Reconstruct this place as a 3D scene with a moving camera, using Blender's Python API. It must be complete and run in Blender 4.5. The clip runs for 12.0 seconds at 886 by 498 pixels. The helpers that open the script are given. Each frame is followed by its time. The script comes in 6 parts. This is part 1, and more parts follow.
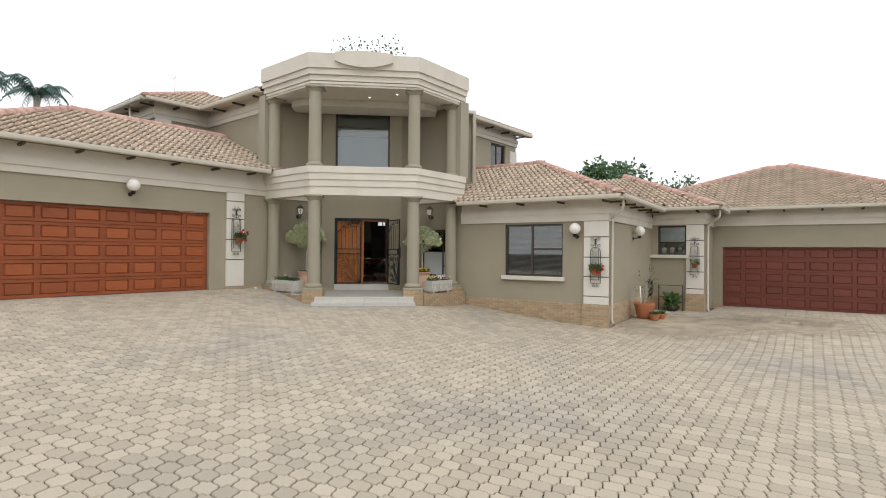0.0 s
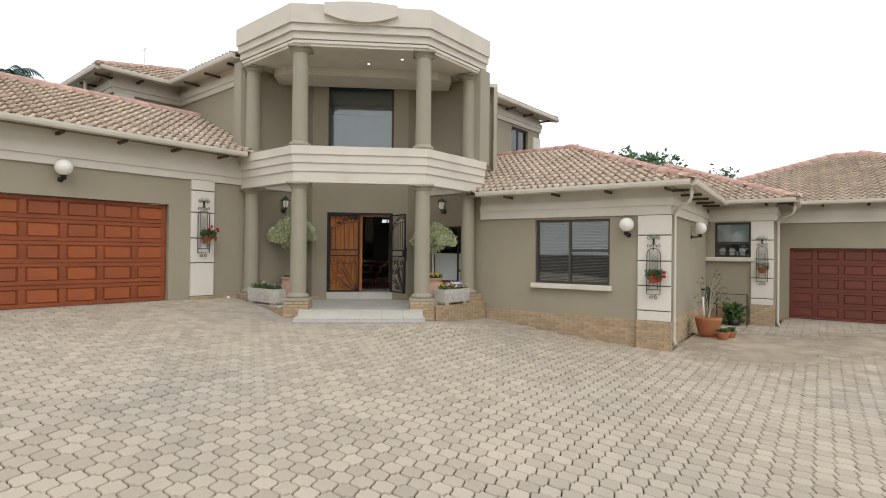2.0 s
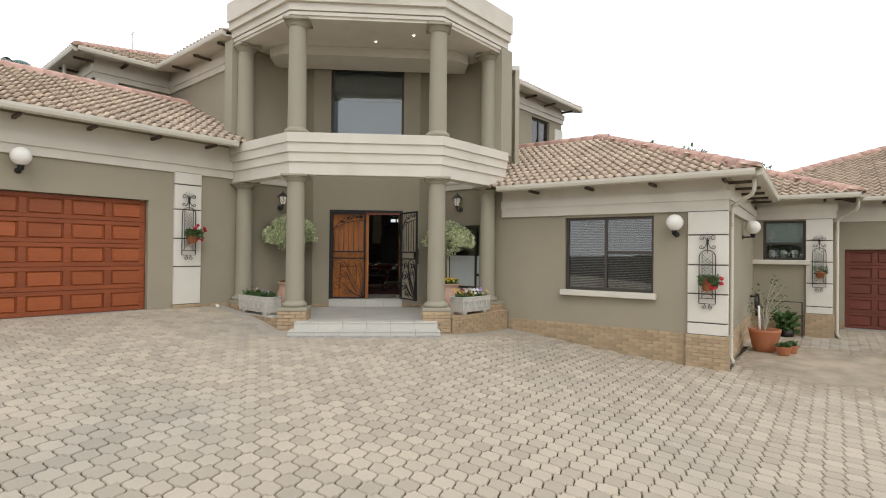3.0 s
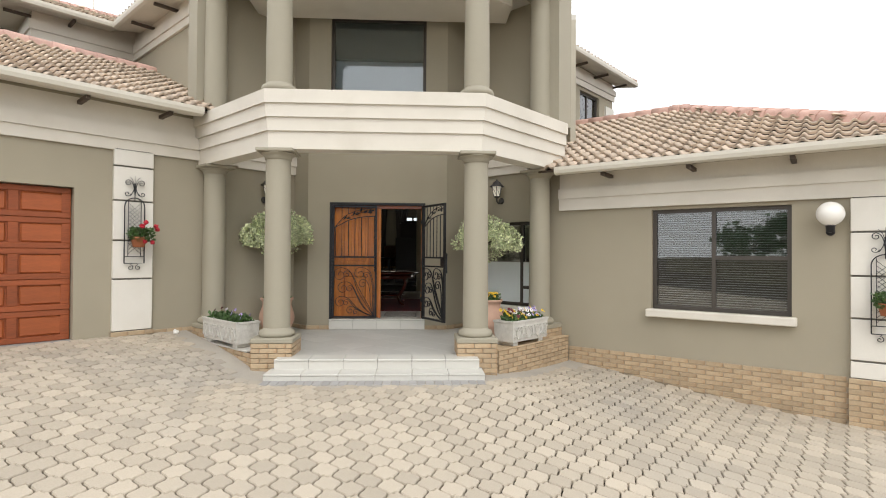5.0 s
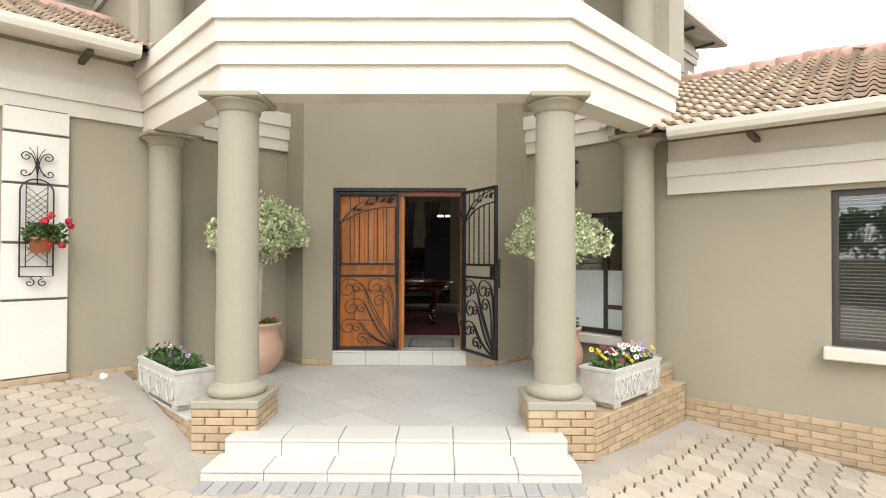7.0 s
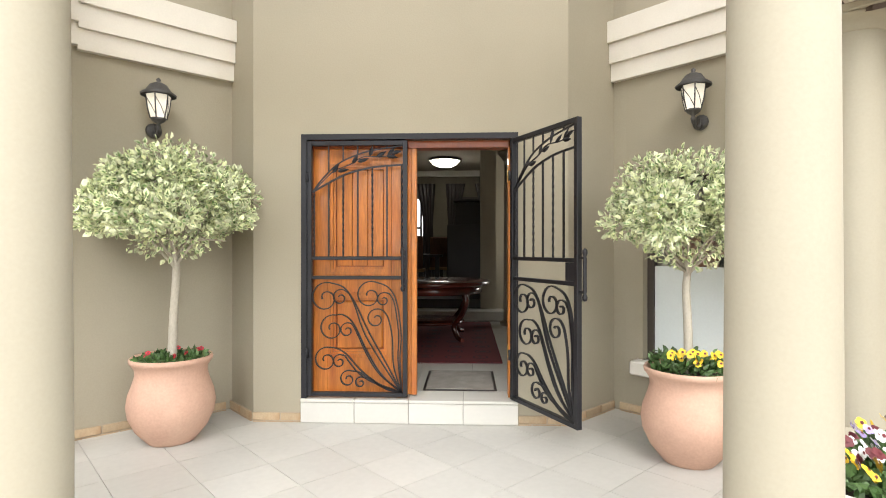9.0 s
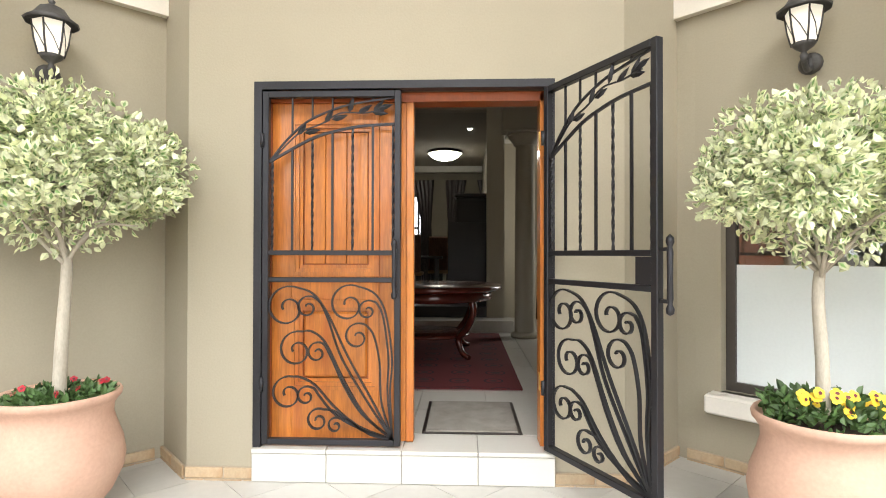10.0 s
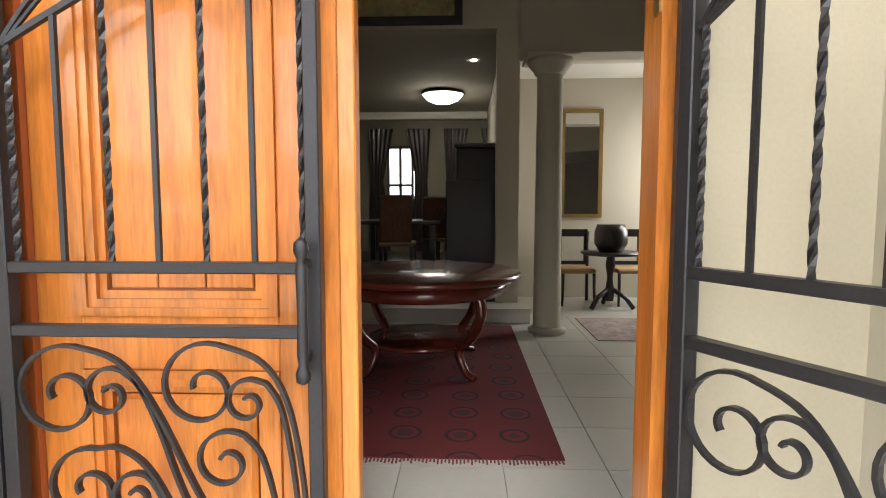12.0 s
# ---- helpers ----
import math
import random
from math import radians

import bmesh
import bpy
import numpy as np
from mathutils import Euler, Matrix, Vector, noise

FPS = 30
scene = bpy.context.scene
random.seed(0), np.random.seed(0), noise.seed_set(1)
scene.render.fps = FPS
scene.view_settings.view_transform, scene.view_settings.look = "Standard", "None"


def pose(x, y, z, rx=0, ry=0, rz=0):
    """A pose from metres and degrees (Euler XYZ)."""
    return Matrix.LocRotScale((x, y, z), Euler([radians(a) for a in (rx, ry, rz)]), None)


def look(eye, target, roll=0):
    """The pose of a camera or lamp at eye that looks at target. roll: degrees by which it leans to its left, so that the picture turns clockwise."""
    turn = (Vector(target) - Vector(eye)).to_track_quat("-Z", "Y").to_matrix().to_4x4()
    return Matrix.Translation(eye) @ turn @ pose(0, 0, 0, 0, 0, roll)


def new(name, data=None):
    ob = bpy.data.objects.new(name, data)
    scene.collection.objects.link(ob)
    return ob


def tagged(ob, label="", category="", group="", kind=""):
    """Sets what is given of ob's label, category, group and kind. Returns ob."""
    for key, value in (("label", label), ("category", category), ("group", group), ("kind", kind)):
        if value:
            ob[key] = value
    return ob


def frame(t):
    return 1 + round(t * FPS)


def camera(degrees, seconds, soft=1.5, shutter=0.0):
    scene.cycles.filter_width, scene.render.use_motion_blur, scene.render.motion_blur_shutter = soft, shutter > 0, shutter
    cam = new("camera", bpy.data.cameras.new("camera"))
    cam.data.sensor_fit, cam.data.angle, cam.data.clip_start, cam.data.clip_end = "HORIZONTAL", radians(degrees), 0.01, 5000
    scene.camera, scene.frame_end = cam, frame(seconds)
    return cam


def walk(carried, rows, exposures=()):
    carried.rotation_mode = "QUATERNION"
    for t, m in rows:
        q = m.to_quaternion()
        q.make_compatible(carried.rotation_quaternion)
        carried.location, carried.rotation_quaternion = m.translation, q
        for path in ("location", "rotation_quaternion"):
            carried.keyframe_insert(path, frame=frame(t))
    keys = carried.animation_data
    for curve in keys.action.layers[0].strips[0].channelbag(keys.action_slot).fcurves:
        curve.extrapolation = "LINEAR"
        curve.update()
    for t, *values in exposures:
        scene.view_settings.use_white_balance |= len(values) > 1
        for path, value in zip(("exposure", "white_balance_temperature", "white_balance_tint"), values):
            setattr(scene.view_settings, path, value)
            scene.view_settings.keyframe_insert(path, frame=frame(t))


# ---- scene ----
cam = camera(79.5, 12.0, soft=1.0)

PATH = [
    (0, (12.758, -11.551, 1.439), (11.495, -10.001, 1.451), 0.5),
    (0.5, (12.287, -11.027, 1.43), (11.025, -9.476, 1.441), 0.6),
    (1, (11.801, -10.47, 1.448), (10.54, -8.917, 1.458), 0.6),
    (1.5, (11.268, -9.95, 1.481), (10.0, -8.403, 1.489), 0.6),
    (2, (10.74, -9.412, 1.478), (9.457, -7.878, 1.49), 0.6),
    (2.5, (10.177, -8.897, 1.485), (8.878, -7.377, 1.5), 0.5),
    (3, (9.634, -8.357, 1.505), (8.326, -6.844, 1.52), 0.6),
    (3.2, (9.403, -8.156, 1.517), (8.094, -6.645, 1.534), 0.6),
    (4.8, (7.546, -6.558, 1.57), (6.214, -5.067, 1.582), 0.4),
    (5, (7.358, -6.335, 1.564), (6.013, -4.855, 1.586), 0.4),
    (5.5, (6.795, -5.872, 1.569), (5.436, -4.405, 1.596), 0.3),
    (6, (6.287, -5.382, 1.585), (4.913, -3.93, 1.615), 0.3),
    (6.5, (5.787, -4.889, 1.614), (4.382, -3.466, 1.64), 0.2),
    (6.7, (5.592, -4.712, 1.621), (4.179, -3.297, 1.648), 0.2),
    (8.5, (3.756, -3.043, 1.637), (2.289, -1.683, 1.636), 0.0),
    (9, (3.293, -2.641, 1.589), (1.816, -1.292, 1.588), 0.0),
    (9.5, (2.826, -2.27, 1.522), (1.354, -0.916, 1.536), 0.1),
    (10, (2.388, -1.893, 1.508), (0.919, -0.536, 1.527), 0.1),
    (10.5, (2.015, -1.513, 1.555), (0.544, -0.158, 1.563), 0.0),
    (11, (1.69, -1.2, 1.63), (0.22, 0.152, 1.603), 0.1),
    (11.2, (1.551, -1.089, 1.65), (0.085, 0.27, 1.593), 0.2),
    (11.5, (1.367, -0.919, 1.662), (-0.097, 0.44, 1.567), 0.1),
    (12, (1.105, -0.646, 1.655), (-0.36, 0.707, 1.504), 0.0),
]
walk(cam, [(t, look(eye, target, roll)) for t, eye, target, roll in PATH],
     exposures=[(0.0, -0.12), (2.5, -0.1), (4.0, 0.15), (5.5, 0.5), (6.5, 0.77), (8.5, 1.44), (9.0, 1.6), (9.5, 1.8), (10.5, 2.05), (11.2, 2.24), (11.5, 2.28), (12.0, 2.4)])

# ---- world and sun: a bright overcast day ----
world = bpy.data.worlds.new("overcast")
scene.world = world
world.use_nodes = True
wn = world.node_tree
sky = wn.nodes.new("ShaderNodeTexSky")
sky.sky_type, sky.sun_disc, sky.sun_elevation, sky.sun_rotation = "NISHITA", False, radians(46), radians(127)
sky.air_density, sky.dust_density = 1.0, 3.0
pale = wn.nodes.new("ShaderNodeMix")
pale.data_type = "RGBA"
pale.inputs["Factor"].default_value = 0.88
pale.inputs["B"].default_value = (10.5, 10.6, 10.8, 1)
wn.links.new(sky.outputs["Color"], pale.inputs["A"])
bg = wn.nodes["Background"]
wn.links.new(pale.outputs["Result"], bg.inputs["Color"])
bg.inputs["Strength"].default_value = 0.13
sun = new("sun", bpy.data.lights.new("sun", "SUN"))
sun.data.energy, sun.data.angle, sun.data.color = 0.75, radians(30), (1.0, 0.97, 0.93)
sun.matrix_world = look((20, -15, 26), (0, 0, 0))


# ---- materials ----
def mat(name, base, rough=0.8, metal=0.0, vary=0.12, scale=3.0, fine=60.0, bump=0.15, spots=None, transmission=0.0, coat=0.0, stretch=(1, 1, 1), per_piece=0.0, depth=0.004):
    """Principled material with cloudy variation at a large and a fine scale, and fine relief."""
    m = bpy.data.materials.new(name)
    m.use_nodes = True
    t = m.node_tree
    p = t.nodes["Principled BSDF"]
    p.inputs["Roughness"].default_value = rough
    p.inputs["Metallic"].default_value = metal
    p.inputs["Transmission Weight"].default_value = transmission
    p.inputs["Coat Weight"].default_value = coat
    tc = t.nodes.new("ShaderNodeTexCoord")
    mp = t.nodes.new("ShaderNodeMapping")
    mp.inputs["Scale"].default_value = stretch
    t.links.new(tc.outputs["Object"], mp.inputs["Vector"])
    big = t.nodes.new("ShaderNodeTexNoise")
    big.inputs["Scale"].default_value, big.inputs["Detail"].default_value = scale, 6
    small = t.nodes.new("ShaderNodeTexNoise")
    small.inputs["Scale"].default_value, small.inputs["Detail"].default_value = fine, 4
    for n in (big, small):
        t.links.new(mp.outputs["Vector"], n.inputs["Vector"])
    mixv = t.nodes.new("ShaderNodeMath")
    mixv.operation = "MULTIPLY_ADD"
    mixv.inputs[1].default_value = 0.45
    t.links.new(small.outputs["Fac"], mixv.inputs[0])
    half = t.nodes.new("ShaderNodeMath")
    half.operation = "MULTIPLY"
    half.inputs[1].default_value = 0.55
    t.links.new(big.outputs["Fac"], half.inputs[0])
    t.links.new(half.outputs[0], mixv.inputs[2])
    ramp = t.nodes.new("ShaderNodeValToRGB")
    ramp.color_ramp.elements[0].position, ramp.color_ramp.elements[1].position = 0.3, 0.7
    lo = [max(0, c * (1 - vary)) for c in base]
    hi = [min(1, c * (1 + vary)) for c in base]
    ramp.color_ramp.elements[0].color, ramp.color_ramp.elements[1].color = (*lo, 1), (*hi, 1)
    t.links.new(mixv.outputs[0], ramp.inputs["Fac"])
    out = ramp.outputs["Color"]
    if spots:
        colour, amount, sc = spots
        n = t.nodes.new("ShaderNodeTexNoise")
        n.inputs["Scale"].default_value, n.inputs["Detail"].default_value = sc, 8
        t.links.new(mp.outputs["Vector"], n.inputs["Vector"])
        r = t.nodes.new("ShaderNodeMapRange")
        r.inputs["From Min"].default_value, r.inputs["From Max"].default_value = 0.5, 0.72
        r.inputs["To Max"].default_value = amount
        t.links.new(n.outputs["Fac"], r.inputs["Value"])
        mx = t.nodes.new("ShaderNodeMix")
        mx.data_type = "RGBA"
        mx.inputs["B"].default_value = (*colour, 1)
        t.links.new(r.outputs["Result"], mx.inputs["Factor"])
        t.links.new(out, mx.inputs["A"])
        out = mx.outputs["Result"]
    if per_piece:
        oi = t.nodes.new("ShaderNodeObjectInfo")
        ge = t.nodes.new("ShaderNodeNewGeometry")
        ad = t.nodes.new("ShaderNodeMath")
        t.links.new(oi.outputs["Random"], ad.inputs[0])
        t.links.new(ge.outputs["Random Per Island"], ad.inputs[1])
        fr = t.nodes.new("ShaderNodeMath")
        fr.operation = "FRACT"
        t.links.new(ad.outputs[0], fr.inputs[0])
        mr = t.nodes.new("ShaderNodeMapRange")
        mr.inputs["To Min"].default_value, mr.inputs["To Max"].default_value = 1 - per_piece, 1 + per_piece
        t.links.new(fr.outputs[0], mr.inputs["Value"])
        hs = t.nodes.new("ShaderNodeHueSaturation")
        t.links.new(mr.outputs["Result"], hs.inputs["Value"])
        t.links.new(out, hs.inputs["Color"])
        out = hs.outputs["Color"]
    t.links.new(out, p.inputs["Base Color"])
    if bump:
        b = t.nodes.new("ShaderNodeBump")
        b.inputs["Strength"].default_value, b.inputs["Distance"].default_value = bump, depth
        t.links.new(small.outputs["Fac"], b.inputs["Height"])
        t.links.new(b.outputs["Normal"], p.inputs["Normal"])
    return m


def glow(name, colour, strength):
    m = bpy.data.materials.new(name)
    m.use_nodes = True
    p = m.node_tree.nodes["Principled BSDF"]
    p.inputs["Base Color"].default_value = (*colour, 1)
    p.inputs["Roughness"].default_value = 0.3
    p.inputs["Emission Color"].default_value = (*colour, 1)
    p.inputs["Emission Strength"].default_value = strength
    return m


def glass(name, colour, rough=0.02, alpha=0.0, spec=0.5):
    """Window glass: partly clear, partly reflecting."""
    m = bpy.data.materials.new(name)
    m.use_nodes = True
    t = m.node_tree
    t.nodes.remove(t.nodes["Principled BSDF"])
    clear, gloss, mix_, fres = (t.nodes.new("ShaderNode" + k) for k in ("BsdfTransparent", "BsdfGlossy", "MixShader", "Fresnel"))
    clear.inputs["Color"].default_value = (*colour, 1)
    gloss.inputs["Roughness"].default_value = rough
    fres.inputs["IOR"].default_value = 1.6
    k = t.nodes.new("ShaderNodeMath")
    k.operation, k.inputs[1].default_value = "MULTIPLY", 2.0
    k.use_clamp = True
    t.links.new(fres.outputs[0], k.inputs[0])
    t.links.new(k.outputs[0], mix_.inputs[0])
    t.links.new(clear.outputs[0], mix_.inputs[1])
    t.links.new(gloss.outputs[0], mix_.inputs[2])
    t.links.new(mix_.outputs[0], t.nodes["Material Output"].inputs["Surface"])
    return m


PLASTER = mat("olive_plaster", (0.345, 0.308, 0.23), 0.9, vary=0.07, scale=0.7, fine=90, bump=0.25, spots=((0.28, 0.25, 0.185), 0.3, 0.9))
TRIM = mat("cream_trim", (0.67, 0.63, 0.55), 0.85, vary=0.05, scale=1.2, fine=80, bump=0.12, spots=((0.48, 0.44, 0.36), 0.3, 1.4))
PALE = mat("white_pilaster_paint", (0.72, 0.69, 0.62), 0.8, vary=0.05, scale=1.5, fine=80, bump=0.12, spots=((0.58, 0.54, 0.46), 0.3, 2.0))
COLUMN = mat("beige_column_paint", (0.34, 0.312, 0.24), 0.75, vary=0.05, scale=1.0, fine=70, bump=0.12)
GROOVE = mat("shadow_groove", (0.12, 0.11, 0.09), 0.9, vary=0.05, bump=0)
TILE_ROOF = mat("clay_roof_tile", (0.56, 0.455, 0.355), 0.85, vary=0.18, scale=4, fine=50, bump=0.3, spots=((0.15, 0.125, 0.10), 0.6, 6), per_piece=0.13)
RIDGE = mat("pink_ridge_tile", (0.53, 0.34, 0.28), 0.85, vary=0.18, scale=5, fine=50, bump=0.3, per_piece=0.15)
UNDERLAY = mat("dark_roof_underlay", (0.10, 0.075, 0.06), 0.95, vary=0.1)
FASCIA = mat("dark_timber_soffit", (0.085, 0.065, 0.05), 0.8, vary=0.15, fine=40)
GUTTER = mat("cream_metal_gutter", (0.62, 0.585, 0.50), 0.5, vary=0.05, bump=0.02)
BRICK = mat("yellow_facing_brick", (0.44, 0.335, 0.215), 0.85, vary=0.18, scale=6, fine=60, bump=0.35, spots=((0.34, 0.20, 0.10), 0.6, 7), per_piece=0.13)
MORTAR = mat("brick_mortar", (0.39, 0.325, 0.24), 0.95, vary=0.1)
PAVER = mat("concrete_paver", (0.455, 0.394, 0.309), 0.9, vary=0.10, scale=0.35, fine=70, bump=0.3, spots=((0.30, 0.285, 0.26), 0.6, 0.28), per_piece=0.13)
PAVER_GREY = mat("grey_border_paver", (0.33, 0.32, 0.305), 0.9, vary=0.10, scale=2, fine=70, bump=0.3, per_piece=0.12)
SAND = mat("joint_sand", (0.09, 0.072, 0.053), 0.95, vary=0.2, scale=0.6, fine=90)
EARTH = mat("dry_ground", (0.30, 0.26, 0.19), 0.95, vary=0.2, scale=0.3, fine=40)
STEP_TILE = mat("white_step_tile", (0.57, 0.555, 0.505), 0.45, vary=0.03, scale=2, fine=40, bump=0.03, per_piece=0.03)
FLOOR_TILE = mat("grey_porch_tile", (0.49, 0.48, 0.445), 0.4, vary=0.06, scale=1.6, fine=25, bump=0.03, per_piece=0.06)
GROUT = mat("tile_grout", (0.30, 0.28, 0.25), 0.9, vary=0.05, bump=0)
GARAGE_WOOD = mat("red_stained_garage_timber", (0.255, 0.06, 0.015), 0.6, vary=0.35, scale=1.2, fine=18, bump=0.12, stretch=(1, 1, 9), per_piece=0.14)
GARAGE_PANEL = mat("orange_stained_garage_panel", (0.295, 0.072, 0.017), 0.55, vary=0.3, scale=1.2, fine=18, bump=0.12, stretch=(1, 1, 9), per_piece=0.16)
GARAGE_RED = mat("dark_red_garage_timber", (0.155, 0.038, 0.023), 0.55, vary=0.25, scale=1.2, fine=18, bump=0.12, stretch=(1, 1, 9), per_piece=0.1)
DOOR_WOOD = mat("orange_varnished_timber", (0.46, 0.155, 0.026), 0.36, vary=0.45, scale=1.6, fine=14, bump=0.06, stretch=(9, 9, 0.8), coat=0.3, spots=((0.33, 0.075, 0.012), 0.6, 1.1), per_piece=0.08)
DOOR_DARK = mat("dark_varnished_frame", (0.30, 0.07, 0.018), 0.35, vary=0.2, scale=1.6, fine=14, bump=0.06, stretch=(9, 9, 0.8), coat=0.3)
IRON = mat("black_wrought_iron", (0.028, 0.028, 0.032), 0.4, 0.5, vary=0.2, fine=120, bump=0.1)
FRAME = mat("dark_bronze_aluminium", (0.075, 0.065, 0.055), 0.4, 0.4, vary=0.08, bump=0.02)
GLASS = glass("window_glass", (0.86, 0.89, 0.89), 0.01, 0.9)
FROSTED = mat("frosted_pane", (0.72, 0.77, 0.76), 0.4, vary=0.04, bump=0)
BLIND = mat("pale_blind_slat", (0.55, 0.54, 0.50), 0.6, vary=0.04, bump=0)
GLOBE = mat("white_opal_globe", (0.85, 0.83, 0.78), 0.25, vary=0.02, bump=0)
POT = mat("terracotta_pot", (0.53, 0.335, 0.245), 0.75, vary=0.12, scale=4, fine=60, bump=0.15, spots=((0.62, 0.44, 0.33), 0.4, 3))
POT_RED = mat("red_clay_pot", (0.42, 0.155, 0.07), 0.7, vary=0.15, scale=4, fine=60, bump=0.15)
STONE = mat("carved_white_stone", (0.58, 0.565, 0.52), 0.85, vary=0.14, scale=8, fine=60, bump=0.4, spots=((0.36, 0.34, 0.30), 0.5, 9))
SOIL = mat("potting_soil", (0.045, 0.03, 0.02), 0.95, vary=0.4, fine=60, bump=0.6)
BARK = mat("pale_bark", (0.46, 0.42, 0.34), 0.85, vary=0.2, scale=6, fine=40, bump=0.4, stretch=(3, 3, 1))
LEAF_PALE = mat("variegated_leaf", (0.70, 0.74, 0.47), 0.5, vary=0.3, scale=30, fine=90, bump=0, per_piece=0.4)
LEAF = mat("green_leaf", (0.065, 0.125, 0.035), 0.5, vary=0.3, scale=20, fine=60, bump=0, per_piece=0.4)
LEAF_FAR = mat("far_tree_leaf", (0.115, 0.20, 0.095), 0.6, vary=0.3, scale=5, fine=20, bump=0, per_piece=0.4)
PETALS = {k: mat("petal_" + k, c, 0.6, vary=0.1, bump=0, per_piece=0.15) for k, c in dict(
    red=(0.45, 0.015, 0.03), yellow=(0.75, 0.52, 0.03), white=(0.75, 0.74, 0.72), lilac=(0.42, 0.34, 0.62), maroon=(0.12, 0.015, 0.02)).items()}


# ---- building helpers ----
def box(bm, x0, x1, y0, y1, z0, z1, bev=0.0):
    r = bmesh.ops.create_cube(bm, size=1, matrix=Matrix.Translation(((x0 + x1) / 2, (y0 + y1) / 2, (z0 + z1) / 2)) @ Matrix.Diagonal((x1 - x0, y1 - y0, z1 - z0, 1)))
    if bev:
        es = {e for v in r["verts"] for e in v.link_edges}
        bmesh.ops.bevel(bm, geom=list(es), offset=bev, segments=1, affect="EDGES")
    return bm


def B(*a, bev=0.0):
    return box(bmesh.new(), *a, bev=bev)


def prism(bm, pts, z0, z1):
    """A flat polygon drawn out from z0 to z1. z0 may be a function of x and y."""
    low = [bm.verts.new((x, y, z0(x, y) if callable(z0) else z0)) for x, y in pts]
    top = [bm.verts.new((x, y, z1)) for x, y in pts]
    n = len(pts)
    bm.faces.new(top)
    bm.faces.new(low[::-1])
    for i in range(n):
        bm.faces.new((low[i], low[(i + 1) % n], top[(i + 1) % n], top[i]))
    return bm


def lathe(bm, prof, n=24, at=(0, 0, 0), smooth=True):
    """A profile of (radius, height) pairs turned round the z axis."""
    rings = []
    for r, z in prof:
        if r < 1e-5:
            rings.append([bm.verts.new((at[0], at[1], at[2] + z))])
        else:
            rings.append([bm.verts.new((at[0] + r * math.cos(2 * math.pi * i / n), at[1] + r * math.sin(2 * math.pi * i / n), at[2] + z)) for i in range(n)])
    for a, b in zip(rings, rings[1:]):
        for i in range(n):
            q = [a[i % len(a)], a[(i + 1) % len(a)], b[(i + 1) % len(b)], b[i % len(b)]]
            q = list(dict.fromkeys(q))
            if len(q) > 2:
                bm.faces.new(q).smooth = smooth
    return bm


def tube(bm, pts, r, n=6, flat=1.0, taper=1.0, closed=True):
    """A round or flattened bar along a line of points."""
    pts = [Vector(p) for p in pts]
    rings = []
    side = None
    for i, p in enumerate(pts):
        d = (pts[min(i + 1, len(pts) - 1)] - pts[max(i - 1, 0)]).normalized()
        if side is None:
            side = d.orthogonal().normalized()
        side = (side - d * side.dot(d)).normalized()
        other = d.cross(side)
        k = r * (1 + (taper - 1) * i / max(1, len(pts) - 1))
        rings.append([bm.verts.new(p + side * (k * math.cos(2 * math.pi * j / n)) + other * (k * flat * math.sin(2 * math.pi * j / n))) for j in range(n)])
    for a, b in zip(rings, rings[1:]):
        for j in range(n):
            bm.faces.new((a[j], a[(j + 1) % n], b[(j + 1) % n], b[j])).smooth = True
    if closed:
        bm.faces.new(rings[0][::-1])
        bm.faces.new(rings[-1])
    return bm


def ribbon(bm, pts, width, thick):
    """A flat iron strip bent along points in the x-z plane; width runs along y."""
    n = len(pts)
    rows = []
    for i, (x, z) in enumerate(pts):
        ax, az = pts[max(i - 1, 0)]
        bx, bz = pts[min(i + 1, n - 1)]
        l = math.hypot(bx - ax, bz - az) or 1
        nx, nz = -(bz - az) / l * thick / 2, (bx - ax) / l * thick / 2
        rows.append([bm.verts.new((x + s * nx, y, z + s * nz)) for s, y in ((-1, -width / 2), (1, -width / 2), (1, width / 2), (-1, width / 2))])
    for a, b in zip(rows, rows[1:]):
        for j in range(4):
            bm.faces.new((a[j], a[(j + 1) % 4], b[(j + 1) % 4], b[j]))
    bm.faces.new(rows[0][::-1])
    bm.faces.new(rows[-1])
    return bm


def put(name, bm, material, m=None, parent=None):
    bmesh.ops.recalc_face_normals(bm, faces=bm.faces)
    me = bpy.data.meshes.new(name)
    bm.to_mesh(me)
    bm.free()
    for one in material if isinstance(material, (list, tuple)) else [material]:
        me.materials.append(one)
    ob = new(name, me)
    if m is not None:
        ob.matrix_basis = m
    if parent is not None:
        ob.parent = parent
    return ob


def part(name, bm, material, parent, label="", m=None):
    ob = put(name, bm, material, m, parent)
    return tagged(ob, label) if label else ob


def thing(name, m, label, category, group="", kind=""):
    ob = new(name)
    ob.empty_display_size = 0.1
    ob.matrix_basis = m
    return tagged(ob, label, category, group, kind)


def struct(name, bm, material, m=None, label=""):
    return tagged(put(name, bm, material, m), label, "", "", "structure")


def pieces(name, mesh, mats, parent):
    """Objects of their own on one mesh, one for each matrix."""
    for mm in mats:
        ob = new(name, mesh)
        ob.parent = parent
        ob.matrix_basis = mm


def mesh_of(name, bm, material):
    me = bpy.data.meshes.new(name)
    bmesh.ops.recalc_face_normals(bm, faces=bm.faces)
    bm.to_mesh(me)
    bm.free()
    me.materials.append(material)
    return me


